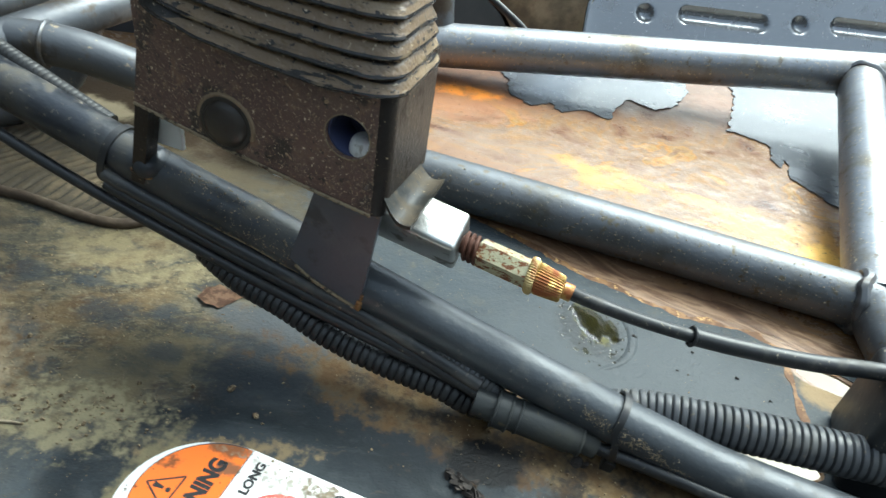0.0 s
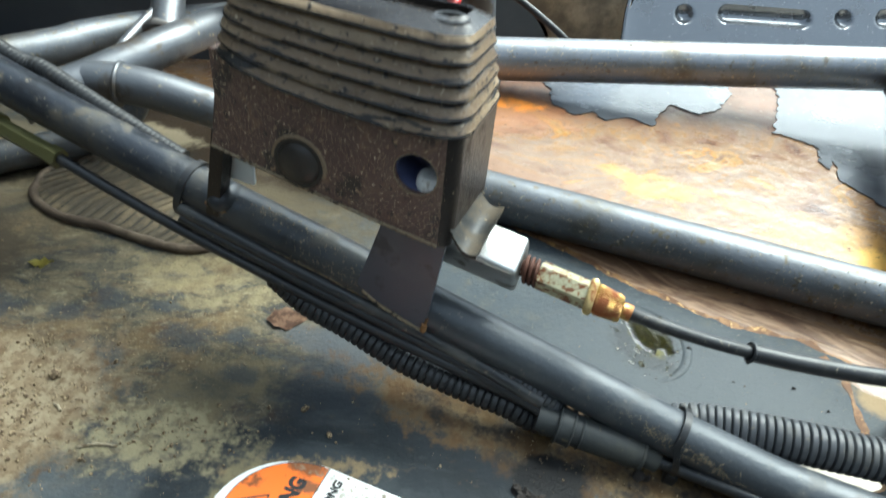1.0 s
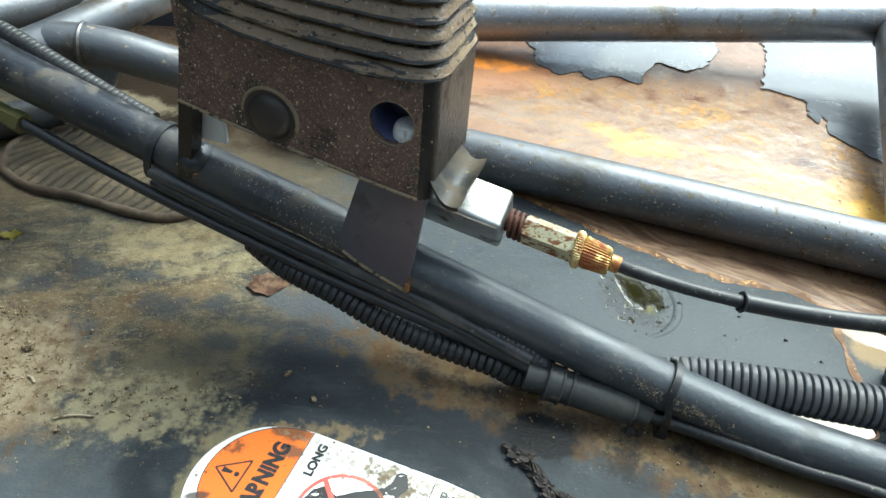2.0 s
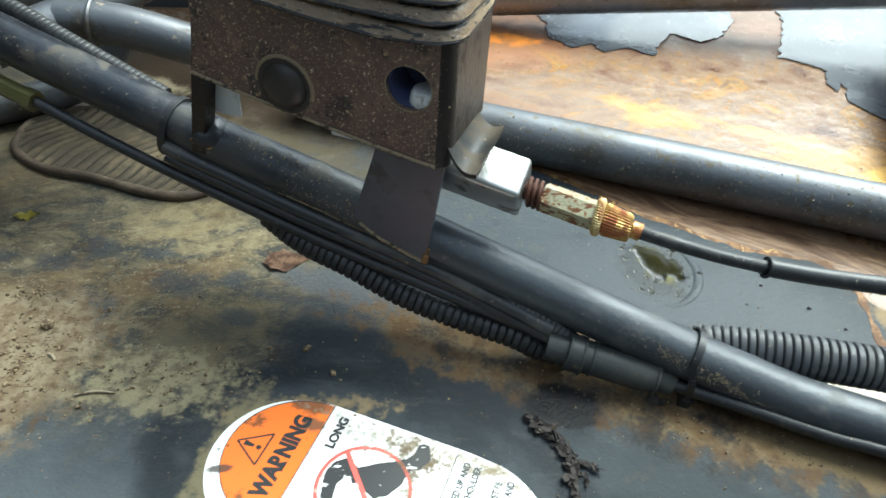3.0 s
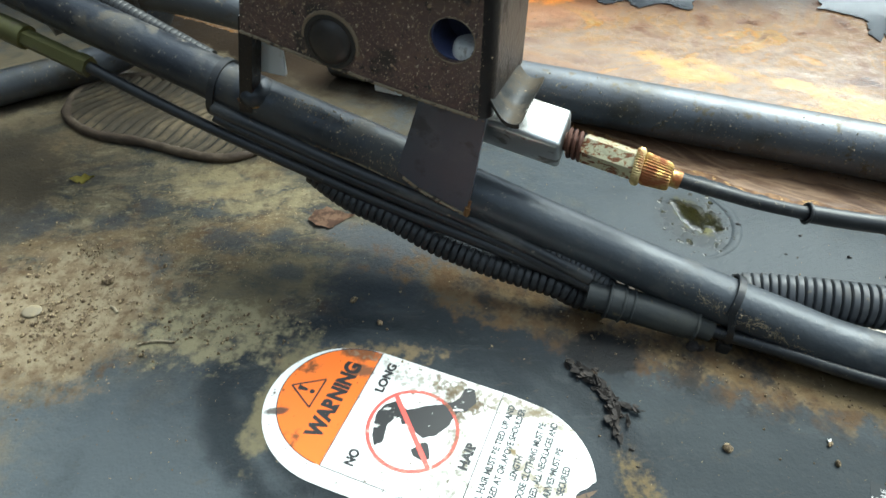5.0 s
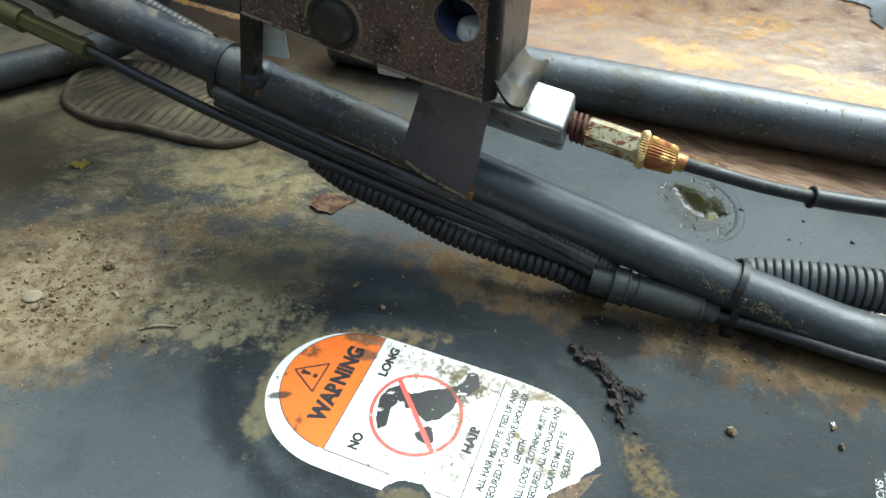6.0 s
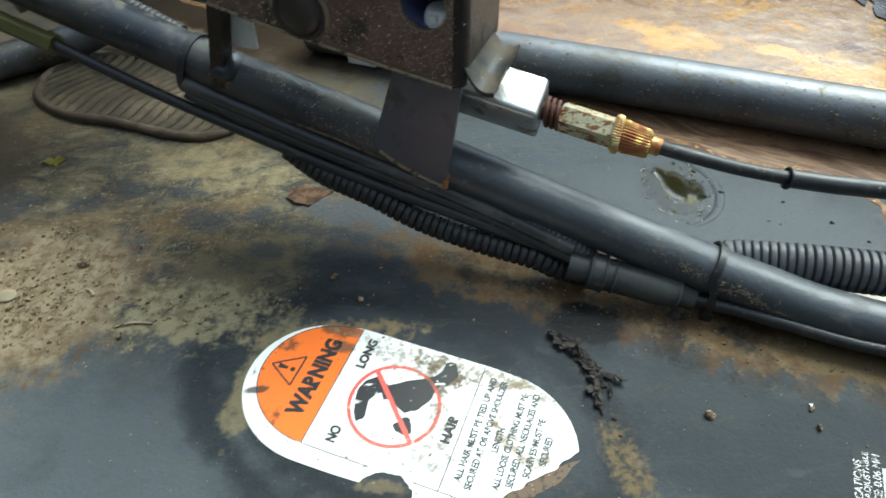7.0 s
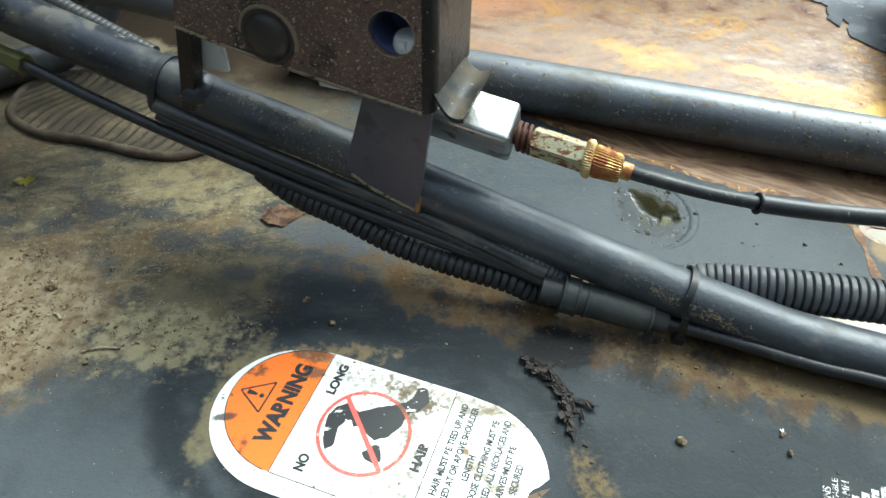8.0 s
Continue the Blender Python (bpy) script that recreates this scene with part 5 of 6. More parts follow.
for k in range(1100):
    x = rm_.choice((rm_.gauss(0.075, 0.022), rm_.gauss(0.185, 0.02), rm_.gauss(0.02, 0.02)))
    c = on_rail(min(max(x, -0.05), 0.22), rm_.gauss(76, 10), 0.0)
    r = 0.00015 + 0.0006 * rm_.random() ** 3
    q = [mud.verts.new(c + Vector(d) * r * rm_.uniform(0.5, 1.1)) for d in ((1, 0, 0), (0, 1, 0), (-1, 0, 0), (0, -1, 0), (0, 0, 1), (0, 0, -1))]
    for a in range(4):
        mud.faces.new((q[a], q[(a + 1) % 4], q[4])), mud.faces.new((q[(a + 1) % 4], q[a], q[5]))
for k in range(4200):
    x = rm_.choice((rm_.uniform(0.135, 0.235), rm_.gauss(0.072, 0.016), rm_.gauss(0.19, 0.018)))
    c = on_rail(min(x, 0.24), 74 + 9 * noise.noise((x * 60, 0.4, 0)) + rm_.gauss(0, 9), 0.0)
    if noise.noise((c.x * 110, c.y * 110, c.z * 160)) > -0.12:
        r = 0.0001 + 0.0004 * rm_.random() ** 2
        q = [mud.verts.new(c + Vector(d) * r * rm_.uniform(0.5, 1.1)) for d in ((1, 0, 0), (0, 1, 0), (-1, 0, 0), (0, -1, 0), (0, 0, 1), (0, 0, -1))]
        for a in range(4):
            mud.faces.new((q[a], q[(a + 1) % 4], q[4])), mud.faces.new((q[(a + 1) % 4], q[a], q[5]))
for k in range(700):
    x, turn = rm_.choice(((rm_.gauss(0.068, 0.008), rm_.gauss(84, 9)), (rm_.uniform(-0.065, 0.03), rm_.gauss(112, 5)), (rm_.gauss(-0.035, 0.012), rm_.gauss(20, 12)), (rm_.uniform(-0.05, 0.02), rm_.gauss(60, 22))))
    c = on_rail(x, turn, 0.0)
    r = 0.0002 + 0.0007 * rm_.random() ** 3
    q = [mud.verts.new(c + Vector(d) * r * rm_.uniform(0.5, 1.1)) for d in ((1, 0, 0), (0, 1, 0), (-1, 0, 0), (0, -1, 0), (0, 0, 1), (0, 0, -1))]
    for a in range(4):
        mud.faces.new((q[a], q[(a + 1) % 4], q[4])), mud.faces.new((q[(a + 1) % 4], q[a], q[5]))
for line_, r0, count, mean, wide in ((top, R3, 900, 78, 16), (mid, R2, 700, 62, 26)):
    a_, b_ = Vector(line_[1]), Vector(line_[2])
    ax_ = (b_ - a_).normalized()
    sd_ = ax_.cross(Vector((0, 0, 1))).normalized()
    ov_ = sd_.cross(ax_)
    for k in range(count):
        t_, g_ = rm_.uniform(0.0, 1.0 if line_ is mid else 1.25), radians(rm_.gauss(mean, wide))
        c = a_.lerp(b_, t_) + (ov_ * math.cos(g_) + sd_ * math.sin(g_)) * r0
        r = 0.00015 + 0.0009 * rm_.random() ** 4
        q = [mud.verts.new(c + Vector(d) * r * rm_.uniform(0.5, 1.1)) for d in ((1, 0, 0), (0, 1, 0), (-1, 0, 0), (0, -1, 0), (0, 0, 1), (0, 0, -1))]
        for a in range(4):
            mud.faces.new((q[a], q[(a + 1) % 4], q[4])), mud.faces.new((q[(a + 1) % 4], q[a], q[5]))
part("mud_crust", mud, housing_lip, kart, "flecks of dried mud", smooth=False)
part("mud_seam", bead([on_rail(x, 117 + 4 * math.sin(x * 300), -0.0003) for x in (-0.066, -0.05, -0.035, -0.02, -0.005, 0.01, 0.02)], 0.0007, 19, 0.0012), housing_lip, kart, "dried mud along the seam of rail and wires")
part("weld_bead", bead([at_housing(0.0072, 0.0098, 0.0475), at_housing(0.0080, 0.0098, 0.0535)], 0.0016, 14, 0.0012), bloom_mat, kart, "orange rust at the plate's corner")

# ---- warning sticker ----


def smudge(m, x, y, rx, ry, turn, ragg, colour, most, scale=60.0, core=0.3):
    """Dirt on the sticker, in its millimetres."""
    n, l = m.node_tree.nodes, m.node_tree.links
    b = n["Principled BSDF"]
    o = SU * ((x - 40) * 0.001) + SV * ((y + 38) * 0.001)
    c, r = stain(m, o.x, o.y, rx * 0.001, ry * 0.001, turn - 24.5, 0.2, ragg, b.inputs["Base Color"].links[0].from_socket, colour, b.inputs["Roughness"].links[0].from_socket, 0.85, most, scale, core)
    l.new(c, b.inputs["Base Color"])
    l.new(r, b.inputs["Roughness"])


SU, SV = Vector((math.cos(radians(-24.5)), math.sin(radians(-24.5)), 0)), Vector((math.sin(radians(24.5)), math.cos(radians(24.5)), 0))


def at_sticker(x, y, z):
    """Millimetres on the sticker, from the upper end of its first rule."""
    return SU * (x * 0.001) + SV * (y * 0.001) + Vector((0, 0, 0.001 + z * 0.001))


for m_ in (sticker_white, sticker_orange, ink_red):
    smudge(m_, 48, -12, 9, 9, 10, 4.0, (0.085, 0.058, 0.03), 0.9, 230, 0.72)
    smudge(m_, 30, -10, 16, 5, 0, 4.5, (0.20, 0.18, 0.13), 0.7, 260, 1.05)
    smudge(m_, 78, -6, 16, 4, 0, 4.5, (0.15, 0.11, 0.06), 0.8, 220, 0.85)
    smudge(m_, 44, -58, 18, 6, 0, 4.5, (0.22, 0.20, 0.15), 0.6, 280, 1.15)
    smudge(m_, 60, -50, 8, 10, 10, 4.5, (0.10, 0.08, 0.045), 0.6, 260, 1.25)
    smudge(m_, 47, -9, 12, 5, -15, 4.5, (0.10, 0.07, 0.035), 0.85, 210, 0.85)
    smudge(m_, 92, -6, 14, 3, -20, 4.0, (0.16, 0.12, 0.06), 0.7, 200, 1.0)
    smudge(m_, 56, -36, 5, 12, 20, 5.0, (0.12, 0.095, 0.055), 0.8, 170, 1.0)
    smudge(m_, 88, -34, 10, 4, -30, 4.5, (0.17, 0.12, 0.05), 0.8, 150, 0.9)
    smudge(m_, 104, -40, 7, 4, 40, 4.5, (0.17, 0.12, 0.05), 0.8, 150, 0.8)
    smudge(m_, -12, -3, 13, 5, 10, 2.6, (0.13, 0.06, 0.025), 0.9, 120, 0.4)
    smudge(m_, -33, -51, 5, 2.0, 30, 2.6, (0.06, 0.045, 0.035), 0.9, 140, 0.3)
    smudge(m_, -6, -14, 5, 4, 0, 3.5, (0.11, 0.07, 0.04), 0.85, 140, 0.6)
    smudge(m_, 40, -4, 40, 3, 0, 5.0, (0.28, 0.24, 0.17), 0.5, 240, 1.2)
sticker = thing("warning_sticker", at_sticker(40, -38, 0), "worn orange and white warning sticker with torn lower edge", "sticker")
outline = [(0, 0.5), (72, 0.5)] + oval(79, -38.5, 42.5, 38.8, 14, 78, 14) + ragged([(120.5, -28.5), (113, -40), (105, -49), (99, -56), (93, -63), (86, -69), (80, -77)], 1.6, 0.9, 1.0, 0.3) \
    + [(60, -77.6)] + ragged([(58, -77), (56.5, -72), (49, -68), (41, -69), (34.5, -73), (33, -77)], 1.6, 0.9, 2.0, 0.3) + [(20, -77.6), (6, -77.8)] + oval(0, -38.7, 43.4, 39.1, 26, 268, 92)
part("backing", slab(bmesh.new(), [outline], 0.0, 0.18, at_sticker), sticker_white, sticker, "white vinyl with dirt", smooth=False)
part("adhesive_residue", slab(bmesh.new(), [ragged([(121.5, -33), (116, -46), (108, -55), (102, -62), (95, -69), (84, -78), (84, -70), (92, -62), (100, -53), (112, -40), (121.5, -33)], 1.5, 0.8, 8.0, 0.3)[:-1]], -0.12, 0.02, at_sticker), material("old_glue", (0.10, 0.062, 0.034), 0.7, layers=[(300, 7, 0.5, 0.62, (0.035, 0.024, 0.016), 0.8, ONE), (500, 5, 0.62, 0.7, (0.35, 0.28, 0.18), 0.9, ONE)]), sticker, "brown glue left under the torn edge", smooth=False)
orange = part("orange_panel", slab(bmesh.new(), [[(-0.3, -0.3), (-0.3, -69)] + oval(0, -34.6, 38.3, 34.4, 30, 266, 94)], 0.18, 0.24, at_sticker), sticker_orange, sticker, "orange panel", smooth=False)


def stroke(x0, y0, x1, y1, w, z=0.25):
    d = Vector((x1 - x0, y1 - y0, 0)).normalized() * (w / 2)
    n_ = Vector((-d.y, d.x, 0))
    return [(x0 + n_.x, y0 + n_.y), (x1 + n_.x, y1 + n_.y), (x1 - n_.x, y1 - n_.y), (x0 - n_.x, y0 - n_.y)]


for x0, y0, x1, y1 in ((0, 0, 0, -69), (66.8, 0, 66.8, -69), (0, -69, 34, -69), (55, -69, 84, -69)):
    part("rule", slab(bmesh.new(), [stroke(x0, y0, x1, y1, 0.5)], 0.2, 0.27, at_sticker), ink_black, sticker, smooth=False)
part("rule", slab(bmesh.new(), [oval(0, -34.6, 38.6, 34.7, 30, 266, 94) + oval(0, -34.6, 38.1, 34.2, 30, 94, 266)], 0.2, 0.27, at_sticker), ink_black, sticker, smooth=False)
for a, b in (((-34.2, -35.2), (-19.8, -25.6)), ((-19.8, -25.6), (-19.8, -43.6)), ((-19.8, -43.6), (-34.2, -35.2))):
    part("triangle_side", slab(bmesh.new(), [stroke(*a, *b, 0.9)], 0.25, 0.3, at_sticker), ink_black, orange, smooth=False)
part("mark_bar", slab(bmesh.new(), [[(-30.6, -36.3), (-30.6, -33.3), (-25.4, -34.1), (-25.4, -35.5)]], 0.25, 0.3, at_sticker), ink_black, orange, smooth=False)
part("mark_dot", slab(bmesh.new(), [oval(-22.9, -34.8, 1.3, 1.3, 16)], 0.25, 0.3, at_sticker), ink_black, orange, smooth=False)
red_ring = part("ring", slab(bmesh.new(), [oval(32.4, -36, 22.6, 22.6, 64), oval(32.4, -36, 20.8, 20.8, 64)], 0.27, 0.32, at_sticker), ink_red, sticker, "red ring", smooth=False)
part("slash", slab(bmesh.new(), [stroke(17.4, -21.3, 47, -52, 2.4)], 0.27, 0.33, at_sticker), ink_red, red_ring, smooth=False)
shape = [(18.8, -50.5), (14.2, -42.5), (12.3, -34.5), (14.4, -27.4), (18.4, -24), (25.8, -26.6), (32.3, -21.8), (38.6, -18.1), (44.8, -14), (47.2, -11.2), (48.2, -4.2), (52.6, -3.5), (55.6, -9.8), (53.4, -16.5), (49, -19), (47.5, -27.5), (44.0, -34.5), (38.4, -38.5), (33.8, -36.5), (29.5, -33.5), (26.6, -35.1), (23.4, -32.1), (21.7, -34), (20.2, -37.5), (20.7, -42), (21.4, -47.8)]
part("dark_shape", slab(bmesh.new(), [ragged(shape + shape[:1], 1.5, 0.8, 3.0, 0.3)[:-1]], 0.2, 0.25, at_sticker), ink_worn, sticker, smooth=False)
shape = [(35.6, -46), (38.9, -41.5), (41.5, -38.8), (45.8, -47), (43.6, -49.4), (38.9, -48.8)]
part("dark_shape", slab(bmesh.new(), [ragged(shape + shape[:1], 1.5, 0.8, 5.0, 0.3)[:-1]], 0.2, 0.25, at_sticker), ink_worn, sticker, smooth=False)


def line_of_text(text, base, y0, y1, size, mat, bold=0.0, on=None):
    """A line that runs across the sticker, its feet at x = base."""
    writing(text, size, y1 - y0, lambda x, y, z: at_sticker(base - y, y0 + x, 0.28), mat, on or sticker, bold=bold)


line_of_text("WARNING", -6.2, -57.5, -11.0, 9.2, ink_black, 0.060, orange)
line_of_text("NO", 14.6, -64.0, -55.3, 5.2, ink_black, 0.055)
line_of_text("LONG", 10.4, -22.4, -4.2, 5.0, ink_black, 0.055)
line_of_text("HAIR", 66.0 - 2.0, -46.5, -31.0, 5.0, ink_black, 0.055)
for text, base, y0, y1 in (("ALL HAIR MUST BE TIED UP AND", 74.6, -62, -5), ("SECURED AT OR ABOVE SHOULDER", 80.0, -64, -5), ("LENGTH", 86.0, -43, -30),
                           ("ALL LOOSE CLOTHING MUST BE", 91.4, -60, -9), ("SECURED. ALL NECKLACES AND", 96.8, -57, -7), ("SCARVES MUST BE", 102.6, -50, -19), ("SECURED", 108.0, -42, -27)):
    line_of_text(text, base, y0, y1, 3.5, ink_grey, 0.044)

# ---- a second, smaller label, its words too small to read ----
label2 = thing("data_label", (0.24, -0.11, 0.001), "small black label with rows of white print", "label")
part("backing", slab(bmesh.new(), [[(236.8, -60), (268, -60), (268, 18), (236.8, 18)]], -0.15, -0.06, at_sticker), material("label_black", (0.022, 0.025, 0.027), 0.6, spec=0.15, layers=[(200, 6, 0.6, 0.7, (0.06, 0.06, 0.055), 0.8, ONE)]), label2, smooth=False)
for text, base_x, end_y in (("SPECIFICATIONS", 240.4, 10.4), ("NON ADJUSTABLE", 244.4, 15.8)):
    writing(text, 3.4, 34.0, lambda x, y, z, bx=base_x, ey=end_y: at_sticker(bx - y, ey - 34.0 + x, 0), ink_white, label2, bold=0.01)
writing("CLEARANCE: 0.06 MM", 3.4, 44.0, lambda x, y, z: at_sticker(248.4 - y, 15.9 - 44.0 + x, 0), ink_white, label2, bold=0.01)
for k in range(4):
    part("print_bar", slab(bmesh.new(), [[(249.2 + 4.2 * k, -30), (252.4 + 4.2 * k, -30), (252.4 + 4.2 * k, 10 + 3 * k), (249.2 + 4.2 * k, 10 + 3 * k)]], -0.05, 0.0, at_sticker), ink_white, label2, smooth=False)

# ---- ribbed rubber sole lying on the pan ----
sole = thing("rubber_sole", (-0.17, 0.225, 0.001), "muddy ribbed rubber sole lying on the pan", "sole")
sole_out = [(-0.243, 0.243), (-0.238, 0.228), (-0.212, 0.207), (-0.176, 0.196), (-0.13, 0.177), (-0.106, 0.175), (-0.088, 0.186), (-0.09, 0.21), (-0.12, 0.245), (-0.18, 0.285), (-0.225, 0.285), (-0.243, 0.265)]
sole_line = [p for p in spline([(*q, 0.0) for q in sole_out + sole_out[:1]], 0.006)][:-1]
# base below the ribs, coloured darker to deepen the grooves' shade
part("base", slab(bmesh.new(), [[(p.x, p.y) for p in sole_line]], 0.0008, 0.003), material("sole_groove", (0.022, 0.018, 0.012), 0.85, layers=[(80, 7, 0.5, 0.7, (0.06, 0.05, 0.033), 0.9, ONE)]), sole, smooth=False)
part("raised_rim", sweep(bmesh.new(), [p + Vector((0, 0, 0.003)) for p in sole_line + sole_line[:1]], lambda q: 0.0034 + 0.0009 * noise.noise((q * 90, 0.3, 0)) + 0.0004 * noise.noise((q * 400, 1.3, 0)), 10), rim_rubber, sole)


def inside(x, y):
    ok, k = False, len(sole_line)
    for i in range(k):
        a, b = sole_line[i], sole_line[(i + 1) % k]
        if (a.y > y) != (b.y > y) and x < (b.x - a.x) * (y - a.y) / (b.y - a.y) + a.x:
            ok = not ok
    return ok


for i in range(30):
    pts = []
    for j in range(80):
        y = 0.165 + 0.13 * j / 79
        x = -0.33 + 0.0100 * i + (y - 0.165) * 0.75 + 0.0035 * math.sin(y * 120 + 0.25 * i)
        if inside(x, y):
            pts.append((x, y, 0.0032))
    if len(pts) > 8:
        part("rib", sweep(bmesh.new(), [Vector(p) for p in pts], 0.0030, 8, flat=0.7), mat_rubber, sole)

# ---- small litter on the pan ----


def leaf(name, x, y, length, width, turn, mat, label, seed):
    bm, rnd = bmesh.new(), random.Random(seed)
    rows = []
    for i in range(13):
        t = i / 12
        w = width * (math.sin(math.pi * t ** 0.8) * 0.5 + 0.02) * (0.85 + 0.9 * noise.noise((t * 5.0, seed * 3.1, 0.5)))
        row = []
        for j in range(5):
            v = (j - 2) / 2
            px, py = (t - 0.5) * length, v * w
            row.append(bm.verts.new(Vector((x, y, 0.0006)) + Matrix.Rotation(radians(turn), 3, "Z") @ Vector((px, py, 0.0011 * abs(v) * rnd.random() + 0.0008 * math.sin(t * 5 + seed) + 0.0010))))
        rows.append(row)
    for a, b in zip(rows, rows[1:]):
        for j in range(4):
            bm.faces.new((a[j], a[j + 1], b[j + 1], b[j]))
    r = bmesh.ops.solidify(bm, geom=bm.faces[:], thickness=0.0005)
    return tagged(part(name, bm, mat), label, "leaf")


leaf("dry_leaf", -0.034, 0.110, 0.030, 0.015, 8, leaf_brown, "curled reddish brown dry leaf", 1)
leaf("yellow_leaf", -0.205, 0.156, 0.016, 0.011, 10, leaf_yellow, "small yellow leaf on the dusty pan", 2)
barkbm, rb = bmesh.new(), random.Random(41)
for pts, w, count in (([(0.0965, -0.0115), (0.103, -0.018), (0.1085, -0.0235), (0.1135, -0.031)], 0.0050, 34), ([(0.1115, -0.027), (0.1135, -0.035), (0.112, -0.046), (0.1125, -0.0565)], 0.0046, 34), ([(0.112, -0.034), (0.118, -0.0365), (0.1265, -0.0425)], 0.0028, 18), ([(0.099, -0.013), (0.106, -0.0165), (0.1105, -0.017)], 0.0018, 8), ([(0.114, -0.040), (0.1185, -0.046), (0.119, -0.050)], 0.0016, 8)):
    line_ = spline([(*p, 0.0018) for p in pts], 0.001)
    for k in range(count):
        q = int(rb.random() * (len(line_) - 2))
        way = (line_[q + 1] - line_[q]).normalized()
        turn_ = Matrix.Rotation(math.atan2(way.y, way.x) + rb.gauss(0, 0.35), 4, "Z") @ Euler((rb.gauss(0, 0.5), rb.gauss(0, 0.25), 0)).to_matrix().to_4x4()
        m_ = Matrix.Translation(line_[q] + Vector((rb.gauss(0, 0.3) * w, rb.gauss(0, 0.3) * w, rb.uniform(0, 0.0022)))) @ turn_
        a_, b_ = rb.uniform(0.0018, 0.0048), w * rb.uniform(0.18, 0.5)
        rim_ = [(a_ * math.cos(t_) * rb.uniform(0.6, 1.15), b_ * math.sin(t_) * rb.uniform(0.55, 1.2)) for t_ in (0.785 * i_ for i_ in range(8))]
        slab(barkbm, [rim_], -0.0002, 0.0003, lambda x, y, z: m_ @ Vector((x, y, z + 25 * y * y)))
tagged(part("bark_scrap", barkbm, bark_mat, smooth=False), "black shrivelled scrap of bark", "bark", kind="stuff")
sd = bmesh.new()
bmesh.ops.create_uvsphere(sd, u_segments=20, v_segments=10, radius=1)
for v in sd.verts:
    v.co = (-0.194 + v.co.x * 0.0055, 0.037 + v.co.y * 0.0045, 0.0018 + v.co.z * 0.0011)
tagged(part("seed", sd, seed_mat), "flat pale oval seed", "seed")


def clod(bm, x, y, r, rnd, z=0.0009):
    m = Matrix.Translation((x, y, z + r * 0.4)) @ Euler((rnd.random() * 6, rnd.random() * 6, rnd.random() * 6)).to_matrix().to_4x4() @ Matrix.Diagonal((r * (0.7 + 0.7 * rnd.random()), r * (0.6 + 0.5 * rnd.random()), r * (0.5 + 0.4 * rnd.random()), 1))
    bmesh.ops.create_icosphere(bm, subdivisions=1, radius=1, matrix=m)


rnd = random.Random(11)
for x, y, r in ((0.163, -0.063, 0.0028), (0.213, -0.063, 0.0018), (-0.159, 0.059, 0.004), (-0.126, 0.004, 0.0022), (-0.037, 0.039, 0.0015), (-0.017, 0.038, 0.0028), (-0.002, 0.021, 0.0022), (0.212, -0.073, 0.002), (0.189, 0.013, 0.0016)):
    bm = bmesh.new()
    clod(bm, x, y, r, rnd)
    tagged(part("mud_crumb", bm, crumb_mat, smooth=False), "small crumb of dried mud", "crumb", "crumbs on the pan")
bm = bmesh.new()
clod(bm, 0.165, -0.003, 0.0036, rnd)
clod(bm, 0.169, -0.0045, 0.003, rnd)
tagged(part("black_chip", bm, bark_mat, smooth=False), "black chip of debris", "debris")
for x, y, r in ((0.2259, 0.0936, 0.0017), (0.2145, 0.0905, 0.0013), (0.2837, 0.0616, 0.0013), (0.246, 0.066, 0.0008), (0.262, 0.082, 0.0009), (0.298, 0.044, 0.001), (0.117, -0.061, 0.0012), (0.118, -0.070, 0.0008)):
    bm = bmesh.new()
    clod(bm, x, y, r, rnd)
    clod(bm, x + r, y - 0.4 * r, 0.6 * r, rnd)
    tagged(part("black_chip", bm, bark_mat, smooth=False), "tiny black chip of debris", "debris", "chips on the paint")
CLUSTER = (-0.178, 0.083)
grit = bmesh.new()


def speck(bm, x, y, r, z=0.0008):
    """A grain with six corners."""
    q = [bm.verts.new((x + dx * r * rnd.uniform(0.6, 1.2), y + dy * r * rnd.uniform(0.6, 1.2), z + dz * r * 0.7)) for dx, dy, dz in ((1, 0, 0), (0, 1, 0), (-1, 0, 0), (0, -1, 0), (0, 0, 1), (0, 0, -1))]
    for a in range(4):
        b = (a + 1) % 4
        bm.faces.new((q[a], q[b], q[4])), bm.faces.new((q[b], q[a], q[5]))


for k in range(1500):
    speck(grit, rnd.gauss(-0.125, 0.055), rnd.gauss(0.075, 0.045), 0.00018 + 0.0007 * rnd.random() ** 4)
for k in range(1100):
    speck(grit, rnd.gauss(-0.178, 0.025), rnd.gauss(0.036, 0.022), 0.0002 + 0.0009 * rnd.random() ** 4)
for k in range(900):
    speck(grit, rnd.uniform(-0.25, 0.33), rnd.uniform(-0.14, 0.12), 0.00015 + 0.0004 * rnd.random() ** 3)
for k in range(60):
    clod(grit, rnd.gauss(CLUSTER[0], 0.006), rnd.gauss(CLUSTER[1], 0.0035), 0.0004 + 0.0009 * rnd.random() ** 2, rnd, 0.0007)
for k in range(140):
    clod(grit, rnd.gauss(-0.09, 0.02), rnd.gauss(0.02, 0.009), 0.0003 + 0.0012 * rnd.random() ** 3, rnd, 0.0007)
for k in range(160):
    q = rnd.uniform(-0.07, 0.09)
    clod(grit, 0.165 + q, -0.012 - 0.44 * q + rnd.gauss(0, 0.007), 0.0003 + 0.0009 * rnd.random() ** 3, rnd, 0.0007)
for k in range(420):
    clod(grit, rnd.gauss(-0.186, 0.024), rnd.gauss(0.034, 0.02), 0.0004 + 0.0016 * rnd.random() ** 3, rnd, 0.0005)
